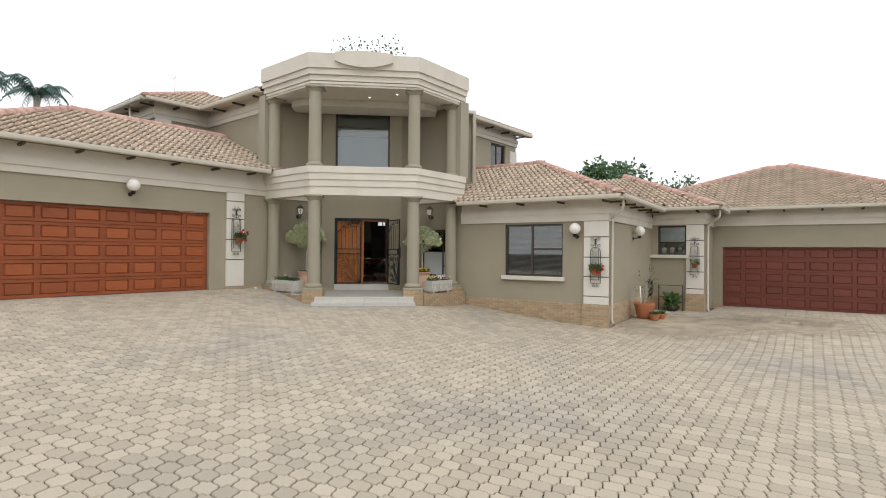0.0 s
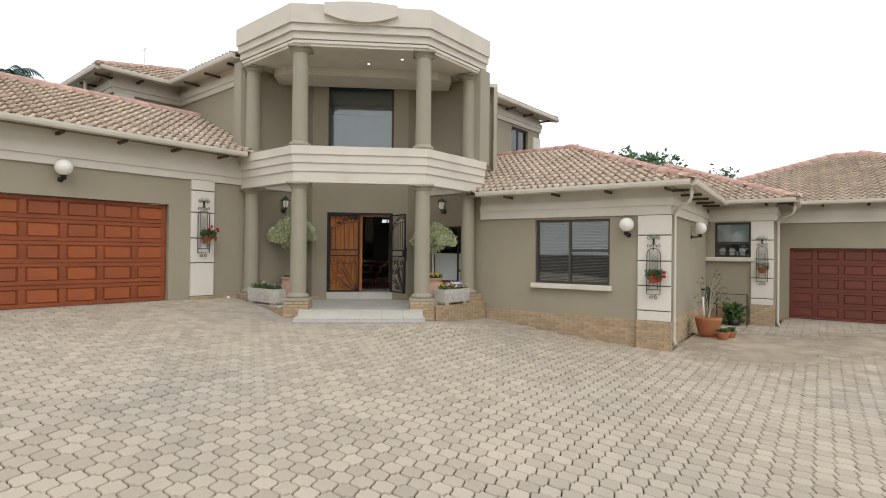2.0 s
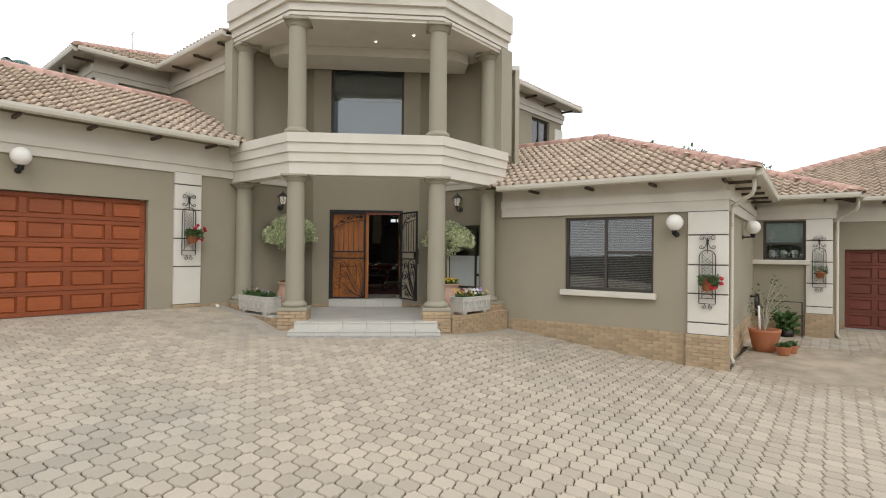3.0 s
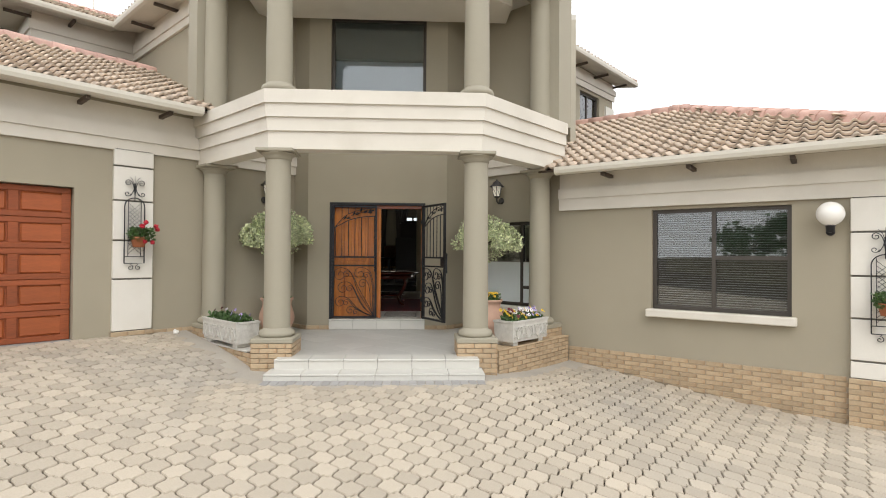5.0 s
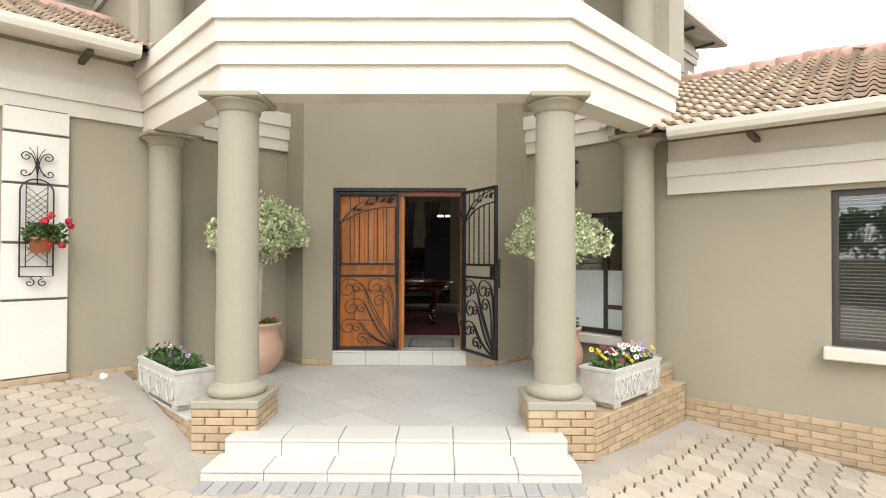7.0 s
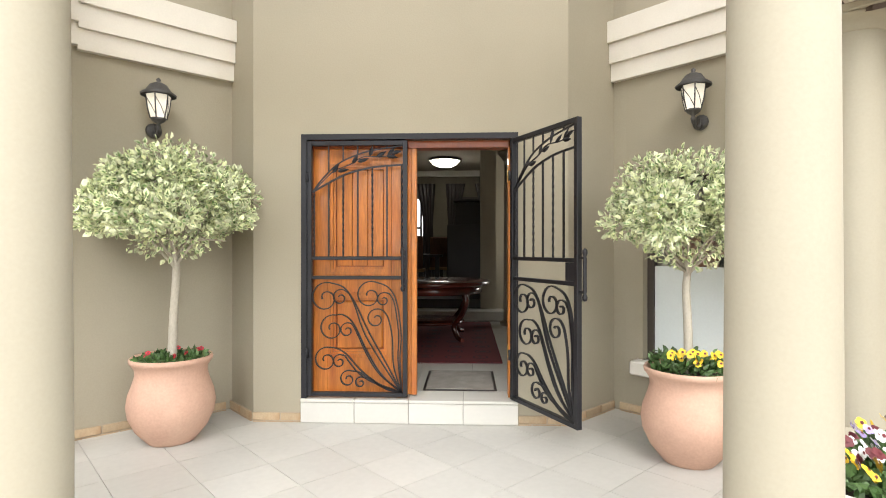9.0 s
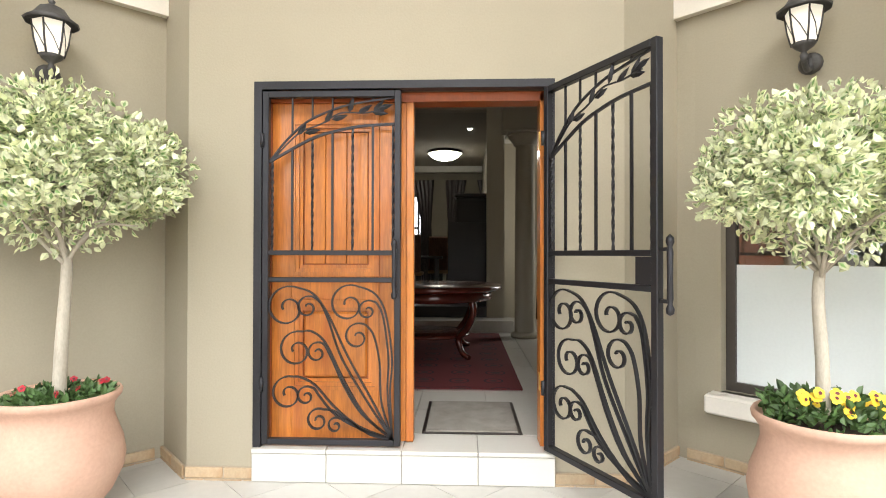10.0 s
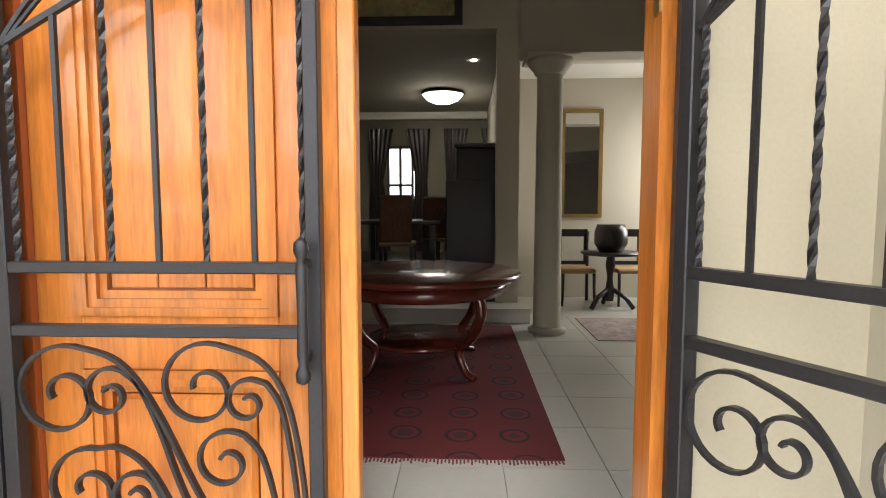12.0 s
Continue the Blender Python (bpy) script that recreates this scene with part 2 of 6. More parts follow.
def wall_bm(u0, u1, z0, z1, v0, v1, holes=()):
    """A wall with rectangular holes (u0, u1, z0, z1) through it."""
    bm = bmesh.new()
    us = sorted({u0, u1, *[h[0] for h in holes], *[h[1] for h in holes]})
    for a, b in zip(us, us[1:]):
        cuts = sorted((h[2], h[3]) for h in holes if h[0] < b - 1e-6 and h[1] > a + 1e-6)
        z = z0
        for c0, c1 in cuts:
            if c0 > z + 1e-6:
                box(bm, a, b, v0, v1, z, c0)
            z = c1
        if z1 > z + 1e-6:
            box(bm, a, b, v0, v1, z, z1)
    return bm


# ---- frames: L left wing, R right wing, P porch (x to the right along each front, y into the house) ----
L = pose(-1.33, 0, 0, 0, 0, 90)
R = pose(7.25, 2.03, 0, 0, 0, 6)
P = pose(0, 0, 0, 0, 0, 45)
AX = 0.12  # the porch's own middle line


def ground_z(x, y):
    x, y = max(-6, min(14, x)), max(-14, min(12, y))
    near = 0.178 - 0.0992 * x - 0.0157 * y
    far = -0.44 + 0.01 * (x - 8)
    k = max(0.0, min(1.0, (y + 1.0) / 6.0)) * max(0.0, min(1.0, (x - 3.5) / 3.0))
    k = k * k * (3 - 2 * k)
    z = near * (1 - k) + far * k
    # the slope runs out into a level court
    z = -0.66 + math.log1p(math.exp((z + 0.66) / 0.06)) * 0.06
    z = min(0.36, z)
    # the court lies level before the steps
    s = (x + y) / 1.4142 - 0.2
    s = max(0.0, abs(s) - 1.4)
    f = (x - y) / 1.4142 - 3.1
    k = math.exp(-((s / 0.7) ** 2 + (f / 1.0) ** 2))
    return z * (1 - k)

# ---- ground: one sheet to the horizon ----
def ground():
    bm = bmesh.new()
    xs = sorted([-400, -120, -40, -20] + [-10 + 0.5 * i for i in range(0, 65)] + [-1.33, -1.2, 2.85, 3.05, 30, 60, 150, 400])
    ys = sorted([-400, -120, -50, -30] + [-20 + 0.5 * i for i in range(0, 71)] + [-2.85, -2.7, 25, 50, 150, 400])

    def sheet(x, y):
        under = x < 2.95 and y > -2.75 and (y - x) / 1.4142 > -2.9
        return -0.6 if under else ground_z(x, y) - 0.07
    g = [[bm.verts.new((x, y, sheet(x, y))) for y in ys] for x in xs]
    for i in range(len(xs) - 1):
        for j in range(len(ys) - 1):
            bm.faces.new((g[i][j], g[i + 1][j], g[i + 1][j + 1], g[i][j + 1]))
    return struct("ground", bm, SAND, label="sand-filled ground under the paved driveway")


ground()

# ---- left wing with the double garage ----
L_END, L_IN = -9.75, -2.3
struct("wall_left_wing", wall_bm(L_END, L_IN, -0.3, 3.88, 0, 0.24, [(-9.4, -4.33, -0.3, 2.46)]), PLASTER, L)
struct("wall_left_end", B(L_END, L_END + 0.24, 0.24, 6.5, -0.3, 3.72), PLASTER, L)
bm = bmesh.new()
for z0, z1, o in ((3.05, 3.21, 0.05), (3.21, 3.40, 0.085), (3.40, 3.70, 0.03)):
    box(bm, L_END, -2.0, -o, 0.0, z0, z1)
struct("trim_left_wing", bm, TRIM, L)


def pilaster(m, z_top, z_split, z_ground, w, brick_h, joints):
    """Painted pilaster in courses, parted by dark grooves, on a brick foot."""
    p = thing("pilaster", m, "white-painted plaster pilaster with dark horizontal grooves", "pilaster", "pilasters", "structure")
    zs = [z_split] + joints + [z_top]
    part("core", B(0.015, w - 0.015, -0.05, 0.02, z_split, z_top), GROOVE, p)
    for a, b in zip(zs, zs[1:]):
        part("course", B(0, w, -0.065, 0.0, a + 0.012, b - 0.012, bev=0.006), PALE, p)
    if brick_h:
        part("mortar_core", B(0.01, w - 0.01, -0.06, 0.02, z_ground - 0.3, z_split), MORTAR, p)
    return p


pilaster(L @ pose(-3.87, 0, 0), 3.07, 0.42, 0.3, 0.53, 0.1, [0.62, 1.18, 1.74, 2.32, 2.82][1:])

# ---- right wing, its side, the small block and the second garage ----
struct("wall_right_wing", wall_bm(-4.75, 0, -0.9, 3.06, 0, 0.24, [(-2.98, -1.21, 0.78, 2.26)]), PLASTER, R)
struct("wall_right_side", B(-0.24, 0, 0.24, 5.25, -0.9, 3.06), PLASTER, R)
struct("wall_small_block", wall_bm(0, 1.66, -0.9, 3.1, 5.25, 5.49, [(0.22, 1.12, 1.42, 2.4)]), PLASTER, R)
struct("wall_small_block_side", B(1.42, 1.66, 5.49, 7.6, -0.9, 3.1), PLASTER, R)
struct("wall_right_garage", wall_bm(1.66, 8.1, -0.9, 3.2, 7.6, 7.84, [(1.98, 7.06, -0.9, 1.72)]), PLASTER, R)
bm = bmesh.new()
for z0, z1, o in ((2.31, 2.50, 0.06), (2.50, 2.66, 0.09), (2.66, 2.9, 0.03)):
    box(bm, -4.45, o, -o, 0.0, z0, z1)
    box(bm, 0.0, o, 0.0, 5.25 - o, z0, z1)
    box(bm, o, 1.66 + o, 5.25 - o, 5.25, z0 + 0.12, z1 + 0.12)
    box(bm, 1.66, 1.66 + o, 5.25, 7.6 - o, z0 + 0.12, z1 + 0.12)
    box(bm, 1.66 + o, 8.1, 7.6 - o, 7.6, z0 + 0.16, z1 + 0.16)
struct("trim_right_wing", bm, TRIM, R)
pilaster(R @ pose(-0.6, 0, 0), 2.31, 0.08, -0.5, 0.66, 0.4, [0.30, 0.82, 1.34, 1.88])
pilaster(R @ pose(1.13, 5.25, 0), 2.43, 0.12, -0.5, 0.53, 0.4, [0.30, 0.86, 1.38, 1.9])

# ---- door wall, porch walls and the loggia above ----
struct("wall_entrance", wall_bm(-1.25, 1.25, 0.0, 6.05, 0, 0.26, [(-0.86, 0.86, 0.36, 2.5), (-0.86, 0.86, 3.85, 5.87)]), PLASTER, P)
bm = bmesh.new()
prism(bm, [(-0.884, -0.884), (-1.33, -0.884), (-1.33, -2.3), (-1.57, -2.3), (-1.57, -0.7), (-1.068, -0.7)], 0.0, 6.05)
struct("wall_porch_left", bm, PLASTER)
# the porch's right wall carries a tall window
PR = pose(0, 1.56, 0)
bm = wall_bm(1.0, 2.62, 0.0, 6.05, 0, 0.24, [(1.15, 2.37, 0.67, 2.16)])
struct("wall_porch_right", bm, PLASTER, PR)
bm = bmesh.new()
prism(bm, [(0.884, 0.884), (0.884, 1.56), (1.0, 1.56), (1.0, 1.80), (0.70, 1.80), (0.70, 1.068)], 0.0, 6.05)
struct("wall_porch_right_return", bm, PLASTER)
bm = bmesh.new()
for z0, z1, o in ((3.02, 3.17, 0.05), (3.17, 3.34, 0.08), (3.34, 3.52, 0.11)):
    box(bm, -1.33, -1.33 + o, -2.0, -0.886, z0, z1)
    box(bm, 0.886, 2.2, 1.56 - o, 1.56, z0, z1)
struct("trim_porch", bm, TRIM)

# ---- ring beam over the porch columns and the loggia's crown ----
def ring(o, i):
    """Corners of the porch's five-sided front, drawn out by o, and the same inside, drawn in by i."""
    def line(s):
        k = s * 0.4142
        return [(-1.33, -2.744 - s), (0.878 + k, -2.744 - s), (2.963 + s, -0.658 - k), (2.963 + s, 1.56)]
    return line(o), line(-i)


def beam(bm, o, i, z0, z1):
    out, inn = ring(o, i)
    prism(bm, out + inn[::-1], z0, z1)


bm = bmesh.new()
for z0, z1, o in ((2.97, 3.21, -0.09), (3.21, 3.39, -0.06), (3.39, 3.57, -0.03), (3.57, 3.75, 0.0)):
    beam(bm, o, 0.36, z0, z1)
struct("ring_beam", bm, TRIM, label="stepped cream plaster beam over the porch columns")
bm = bmesh.new()
for z0, z1, o in ((5.93, 6.07, -0.08), (6.07, 6.22, -0.03), (6.22, 6.38, 0.03), (6.38, 6.78, 0.08)):
    beam(bm, o, 0.36, z0, z1)
crown = struct("crown_beam", bm, TRIM, label="stepped cream plaster crown above the loggia")
# curved swag on the crown's front face, rising over the parapet
bm = bmesh.new()
arc = [(-0.78 + 1.56 * i / 16) for i in range(17)]
top_ = [(u, 6.785 + 0.05 * math.cos(u * math.pi / 1.56)) for u in arc]
low_ = [(u, 6.40 + 0.26 * u * u) for u in arc]
rows = [[bm.verts.new((u, y, z)) for u, z in low_ + top_[::-1]] for y in (-2.80, -2.45)]
n = len(rows[0])
bm.faces.new(rows[0])
bm.faces.new(rows[1][::-1])
for i in range(n):
    bm.faces.new((rows[0][i], rows[1][i], rows[1][(i + 1) % n], rows[0][(i + 1) % n]))
swag = put("swag", bm, TRIM, P @ pose(0.15, 0.06, 0), None)
swag.parent = crown
bm = bmesh.new()
out, inn = ring(-0.05, 0.4)
prism(bm, out + [(0.70, 1.56), (-1.33, -0.7)], 5.985, 6.05)
struct("ceiling_loggia", bm, TRIM)
bm = bmesh.new()
prism(bm, [(-2.1, -0.75), (-1.75, -1.02), (1.95, -1.02), (2.3, -0.75), (2.3, -0.1), (-2.1, -0.1)], 5.78, 5.98)
struct("trim_loggia_bulkhead", bm, TRIM, P)


def column(m, h, base):
    """Round tapered column with base ring, capital and square abacus."""
    c = thing("column", m, "smooth beige plaster column with a moulded capital", "column", "porch and loggia columns", "structure")
    part("shaft", lathe(bmesh.new(), [(0.176, base), (0.176, base + 0.3), (0.163, h - 0.12)], 28), COLUMN, c)
    part("base", lathe(bmesh.new(), [(0, base - 0.09), (0.225, base - 0.09), (0.24, base - 0.05), (0.225, base - 0.01), (0.19, base + 0.0), (0.176, base + 0.03), (0, base + 0.03)], 28), COLUMN, c)
    part("capital", lathe(bmesh.new(), [(0.15, h - 0.125), (0.178, h - 0.12), (0.178, h - 0.09), (0.21, h - 0.055), (0.235, h - 0.045), (0.235, h - 0.03), (0, h - 0.03)], 28), COLUMN, c)
    part("abacus", B(-0.245, 0.245, -0.245, 0.245, h - 0.03, h + 0.015, bev=0.008), COLUMN, c)
    return c


COLS = [(-1.30, -2.33, 0), (1.41, -2.33, 0), (-2.68, -0.91, 1), (2.63, -0.92, 1)]
for a, e, side in COLS:
    m = P @ pose(a + AX, e, 0, 0, 0, (45 if side else 0))
    column(m, 2.955, 0.54)
    column(m @ pose(0, 0, 3.74), 2.175, 0.1)

# ---- porch floor, kerbs and steps ----
bm = bmesh.new()
PORCH = [(-1.33, -2.62), (0.86, -2.62), (2.86, -0.62), (2.86, 1.56), (0.884, 1.56), (0.884, 0.884), (-0.884, -0.884), (-1.33, -0.884)]
prism(bm, PORCH, -0.5, 0.195)
struct("floor_porch", bm, GROUT)

# ---- roofs ----
def roof_plane(name, m, poly, z0, slope, left_out=None):
    """An underlay sheet: poly in the wing's frame, rising to the back from y = poly[0][1] at z0. Gives the height function."""
    v0 = poly[0][1]
    bm = bmesh.new()
    lo = [bm.verts.new((u, v, z0 + (v - v0) * slope - 0.03)) for u, v in poly]
    hi = [bm.verts.new((u, v, z0 + (v - v0) * slope)) for u, v in poly]
    bm.faces.new(hi)
    bm.faces.new(lo[::-1])
    for i in range(len(poly)):
        j = (i + 1) % len(poly)
        bm.faces.new((lo[i], lo[j], hi[j], hi[i]))
    return struct(name, bm, UNDERLAY, m)


SLOPE = 0.426
ROOFS = [
    # name, frame, polygon (first edge is the eave), eave height
    ("roof_left_wing", L, [(-10.2, -0.5), (-2.3, -0.5), (-2.3, 2.95), (-6.75, 2.95)], 3.74),
    ("roof_right_front", R, [(-4.6, -0.5), (0.5, -0.5), (-3.25, 3.25), (-6.2, 3.25), (-6.2, 1.2)], 2.92),
    ("roof_right_side", R @ pose(0, 0, 0, 0, 0, 90), [(-0.5, -0.5), (4.75, -0.5), (8.5, 3.25), (3.25, 3.25)], 2.92),
    ("roof_small_block", R, [(0.5, 4.75), (2.16, 4.75), (-1.59, 8.5), (-3.25, 8.5)], 2.96),
    ("roof_small_side", R @ pose(0, 0, 0, 0, 0, 90), [(4.75, -2.16), (7.1, -2.16), (10.85, 1.59), (8.5, 1.59)], 2.96),
    ("roof_right_garage", R, [(-2.4, 7.1), (8.5, 7.1), (4.2, 11.6), (3.2, 11.6)], 3.06),
    ("roof_upper_left_a", pose(0, 0, 0), [(-4.95, -2.8), (-1.6, -2.8), (-1.6, 1.0), (-8.75, 1.0)], 6.22),
    ("roof_upper_left_b", L, [(-4.6, 3.62), (-2.8, 3.62), (1.0, 7.42), (-0.8, 7.42)], 6.22),
    ("roof_upper_left_c", pose(0, 0, 0), [(-11.0, -4.6), (-4.95, -4.6), (-8.75, -0.8), (-11.0, -0.8)], 6.22),
    ("roof_upper_right", L, [(1.5, -2.53), (8.55, -2.53), (4.75, 1.27), (1.5, 1.27)], 6.46),
]
for name, m, poly, z0 in ROOFS:
    roof_plane(name, m, poly, z0, SLOPE)


def gutter(m, u0, u1, v, z, name="gutter"):
    g = thing(name, m @ pose(0, v, z), "cream-painted metal gutter along the eave", "gutter", "roof gutters")
    bm = bmesh.new()
    prof = [(-0.10, 0.03), (-0.10, -0.02), (-0.085, -0.07), (-0.04, -0.09), (0.0, -0.09), (0.0, 0.0)]
    rows = [[bm.verts.new((u, a, b)) for a, b in prof] for u in (u0, u1)]
    n = len(prof)
    for i in range(n):
        bm.faces.new((rows[0][i], rows[0][(i + 1) % n], rows[1][(i + 1) % n], rows[1][i]))
    bm.faces.new(rows[0][::-1])
    bm.faces.new(rows[1])
    part("channel", bm, GUTTER, g)
    return g


def soffit(name, m, u0, u1, v, z, depth=0.5, step=1.05):
    """Dark sloping eave boards with rafter ends under them."""
    bm = bmesh.new()
    low = [(u0, v, z - 0.09), (u1, v, z - 0.09), (u1, v + depth, z - 0.09 + depth * 0.2), (u0, v + depth, z - 0.09 + depth * 0.2)]
    a = [bm.verts.new(p) for p in low]
    b = [bm.verts.new((p[0], p[1], p[2] + 0.03)) for p in low]
    bm.faces.new(a[::-1])
    bm.faces.new(b)
    for i in range(4):
        bm.faces.new((a[i], a[(i + 1) % 4], b[(i + 1) % 4], b[i]))
    s = struct(name, bm, TRIM, m)
    n = max(1, int((u1 - u0) / step))
    for i in range(n):
        u = u0 + (i + 0.6) * (u1 - u0) / n
        part("rafter_end", B(u - 0.028, u + 0.028, v + 0.05, v + depth, z - 0.135, z - 0.085), FASCIA, s)
    return s


for name, m, u0, u1, v, z in (("left", L, -10.2, -2.82, -0.5, 3.74), ("right", R, -4.3, 0.5, -0.5, 2.92), ("small", R, 0.5, 2.16, 4.75, 2.96), ("garage", R, 2.16, 8.5, 7.1, 3.06),
                              ("upper", pose(0, 0, 0), -4.95, -1.4, -2.8, 6.22), ("upper_back", pose(0, 0, 0), -11, -4.95, -4.6, 6.22), ("upper_wing", L, -4.6, -2.8, 3.62, 6.22), ("upper_right", L, 1.6, 8.55, -2.53, 6.46)):
    gutter(m, u0, u1, v, z)
    soffit("soffit_" + name, m, u0, u1, v, z)
RS = R @ pose(0, 0, 0, 0, 0, 90)
gutter(RS, -0.5, 4.75, -0.5, 2.92)
soffit("soffit_side", RS, -0.5, 4.75, -0.5, 2.92)
gutter(RS, 4.75, 7.1, -2.16, 2.96)

# ---- upper storey ----
struct("wall_upper_left_a", B(-5.42, -1.57, -2.3, -2.06, 3.7, 6.54), PLASTER)
struct("wall_upper_left_b", B(-5.66, -5.42, -4.1, -2.06, 4.0, 6.54), PLASTER)
struct("wall_upper_left_c", B(-11.0, -5.66, -4.1, -3.86, 4.0, 6.54), PLASTER)
bm = bmesh.new()
for z0, z1, o in ((5.72, 5.86, 0.05), (5.86, 6.05, 0.08), (6.05, 6.36, 0.03)):
    box(bm, -5.42 + o, -1.6, -2.3 - o, -2.3, z0, z1)
    box(bm, -5.42, -5.42 + o, -4.1, -2.3, z0, z1)
    box(bm, -11, -5.42 + o, -4.1 - o, -4.1, z0, z1)
struct("trim_upper_left", bm, TRIM)
struct("wall_upper_right", wall_bm(1.6, 8.1, 2.9, 6.46, 0, 0.24, [(6.2, 7.3, 4.9, 5.87)]), PLASTER, pose(0.72, 0, 0, 0, 0, 90))
struct("wall_upper_right_end", B(-6, 0.48, 7.86, 8.1, 2.9, 6.46), PLASTER)
bm = bmesh.new()
for z0, z1, o in ((5.95, 6.1, 0.05), (6.1, 6.25, 0.08), (6.25, 6.42, 0.03)):
    box(bm, 1.6, 8.1 + o, -o, 0.0, z0, z1)
struct("trim_upper_right", bm, TRIM, pose(0.72, 0, 0, 0, 0, 90))
for x, y, rz in ((-5.42, -4.1, 90), (0.72, 7.6, 90)):
    put_m = pose(x, y, 0, 0, 0, rz)
    struct("corner_quoin", B(-0.0, 0.5, -0.05, 0.02, 4.3, 5.72), PALE, put_m)
# side piers where the loggia meets the house
for x0, x1, y0, y1 in ((-1.60, -1.27, -2.72, -2.30), (2.62, 2.94, 1.30, 1.70)):
    struct("wall_loggia_pier", B(x0, x1, y0, y1, 3.7, 6.05), COLUMN)
struct("wall_garden", B(-12, 9, 16, 16.2, -0.5, 2.2), PLASTER)
struct("wall_left_back", B(-9.5, -2.3, 6.26, 6.5, -0.3, 3.9), PLASTER, L)
struct("wall_right_garage_end", B(7.86, 8.1, 7.84, 14.0, -0.9, 3.2), PLASTER, R)
struct("wall_right_garage_back", B(-2.0, 8.1, 14.0, 14.24, -0.9, 3.2), PLASTER, R)

# ---- porch steps and floor tiles ----
def clip(poly, edge):
    """Keeps what of a polygon lies left of each side of a convex outline."""
    for (x0, y0), (x1, y1) in zip(edge, edge[1:] + edge[:1]):
        out = []
        for (ax, ay), (bx, by) in zip(poly, poly[1:] + poly[:1]):
            sa = (x1 - x0) * (ay - y0) - (y1 - y0) * (ax - x0)
            sb = (x1 - x0) * (by - y0) - (y1 - y0) * (bx - x0)
            if sa >= 0:
                out.append((ax, ay))
            if sa * sb < 0:
                k = sa / (sa - sb)
                out.append((ax + k * (bx - ax), ay + k * (by - ay)))
        poly = out
        if len(poly) < 3:
            return []
    return poly


def area(poly):
    return abs(sum(a[0] * b[1] - b[0] * a[1] for a, b in zip(poly, poly[1:] + poly[:1]))) / 2


floor_porch = bpy.data.objects["floor_porch"]
INSIDE = [(-1.33, -2.60), (0.86, -2.60), (2.84, -0.62), (2.84, 1.56), (0.884, 1.56), (-1.33, -0.70)]
for i in range(-5, 8):
    for j in range(-8, 6):
        x, y, s = 0.02 + i * 0.42, 0.1 + j * 0.42, 0.4165
        q = clip([(x, y), (x + s, y), (x + s, y + s), (x, y + s)], INSIDE)
        if q and area(q) > 0.004:
            part("tile", prism(bmesh.new(), q, 0.196, 0.21), FLOOR_TILE, floor_porch)

steps = thing("entrance_steps", P, "two white-tiled entrance steps with dark grout lines", "steps", kind="structure")
part("core", B(AX - 1.28, AX + 1.46, -3.04, -2.60, -0.6, 0.072), GROUT, steps)
part("core", B(AX - 1.22, AX + 1.42, -2.76, -2.60, 0.0, 0.196), GROUT, steps)
w = 2.74 / 6
tread = mesh_of("tread", B(0.003, w - 0.003, -0.335, 0.0, -0.022, 0.004, bev=0.006), STEP_TILE)
riser = mesh_of("riser", B(0.003, w - 0.003, -0.012, 0.0, -0.128, -0.024), STEP_TILE)
riser_low = mesh_of("riser_low", B(0.003, w - 0.003, -0.012, 0.0, -0.4, -0.024), STEP_TILE)
k = 2.64 / 2.74
pieces("tread", tread, [pose(AX - 1.28 + i * w, -2.715, 0.08) for i in range(6)], steps)
pieces("tread", tread, [pose(AX - 1.22 + i * w * k, -2.445, 0.21) @ Matrix.Diagonal((k, 1, 1, 1)) for i in range(6)], steps)
pieces("riser", riser_low, [pose(AX - 1.28 + i * w, -3.037, 0.08) for i in range(6)], steps)
pieces("riser", riser, [pose(AX - 1.22 + i * w * k, -2.757, 0.21) @ Matrix.Diagonal((k, 1, 1, 1)) for i in range(6)], steps)
# the single step before the doors
sill = thing("door_step", P, "white-tiled door step under the entrance doors", "step", kind="structure")
part("core", B(-0.86, 0.86, -0.02, 0.5, 0.2, 0.388), GROUT, sill)
for i in range(4):
    part("tile", B(-0.86 + i * 0.43 + 0.002, -0.86 + (i + 1) * 0.43 - 0.002, -0.032, -0.02, 0.213, 0.372, bev=0.003), STEP_TILE, sill)
    part("tile", B(-0.86 + i * 0.43 + 0.002, -0.86 + (i + 1) * 0.43 - 0.002, -0.04, 0.26, 0.376, 0.4, bev=0.004), STEP_TILE, sill)

# ---- facing bricks ----
brick_mesh = mesh_of("brick", B(0, 0.218, -0.018, 0.0, 0, 0.058, bev=0.004), BRICK)


COURSE = 0.066


def brick_face(parent, m, length, z_top, rows, low=None, shift=0.0):
    """Courses of bricks down from z_top along a face; low(u) is the ground under it."""
    for r in range(math.ceil(rows * 0.083 / COURSE - 0.01)):
        z = z_top - (r + 1) * COURSE
        u = -(0.114 if (r % 2) else 0.0) - shift
        while u < length - 0.01:
            a, b = max(u, 0), min(u + 0.218, length)
            if b - a > 0.03 and (low is None or low((a + b) / 2) < z + 0.06):
                ob = new("brick", brick_mesh)
                ob.parent = parent
                ob.matrix_basis = m @ pose(a, 0, z + 0.005) @ Matrix.Diagonal(((b - a) / 0.218, 1, 1, 1))
            u += 0.228


def low_in(m):
    def f(u):
        p = m @ Vector((u, 0, 0))
        return ground_z(p.x, p.y)
    return f


def plinth(name, m, length, z_top, rows, under=True):
    s = struct(name, B(0, length, -0.008, 0.0, z_top - rows * 0.083 - 0.05, z_top), MORTAR, m)
    brick_face(s, Matrix.Identity(4), length, z_top, rows, low_in(m) if under else None)
    return s


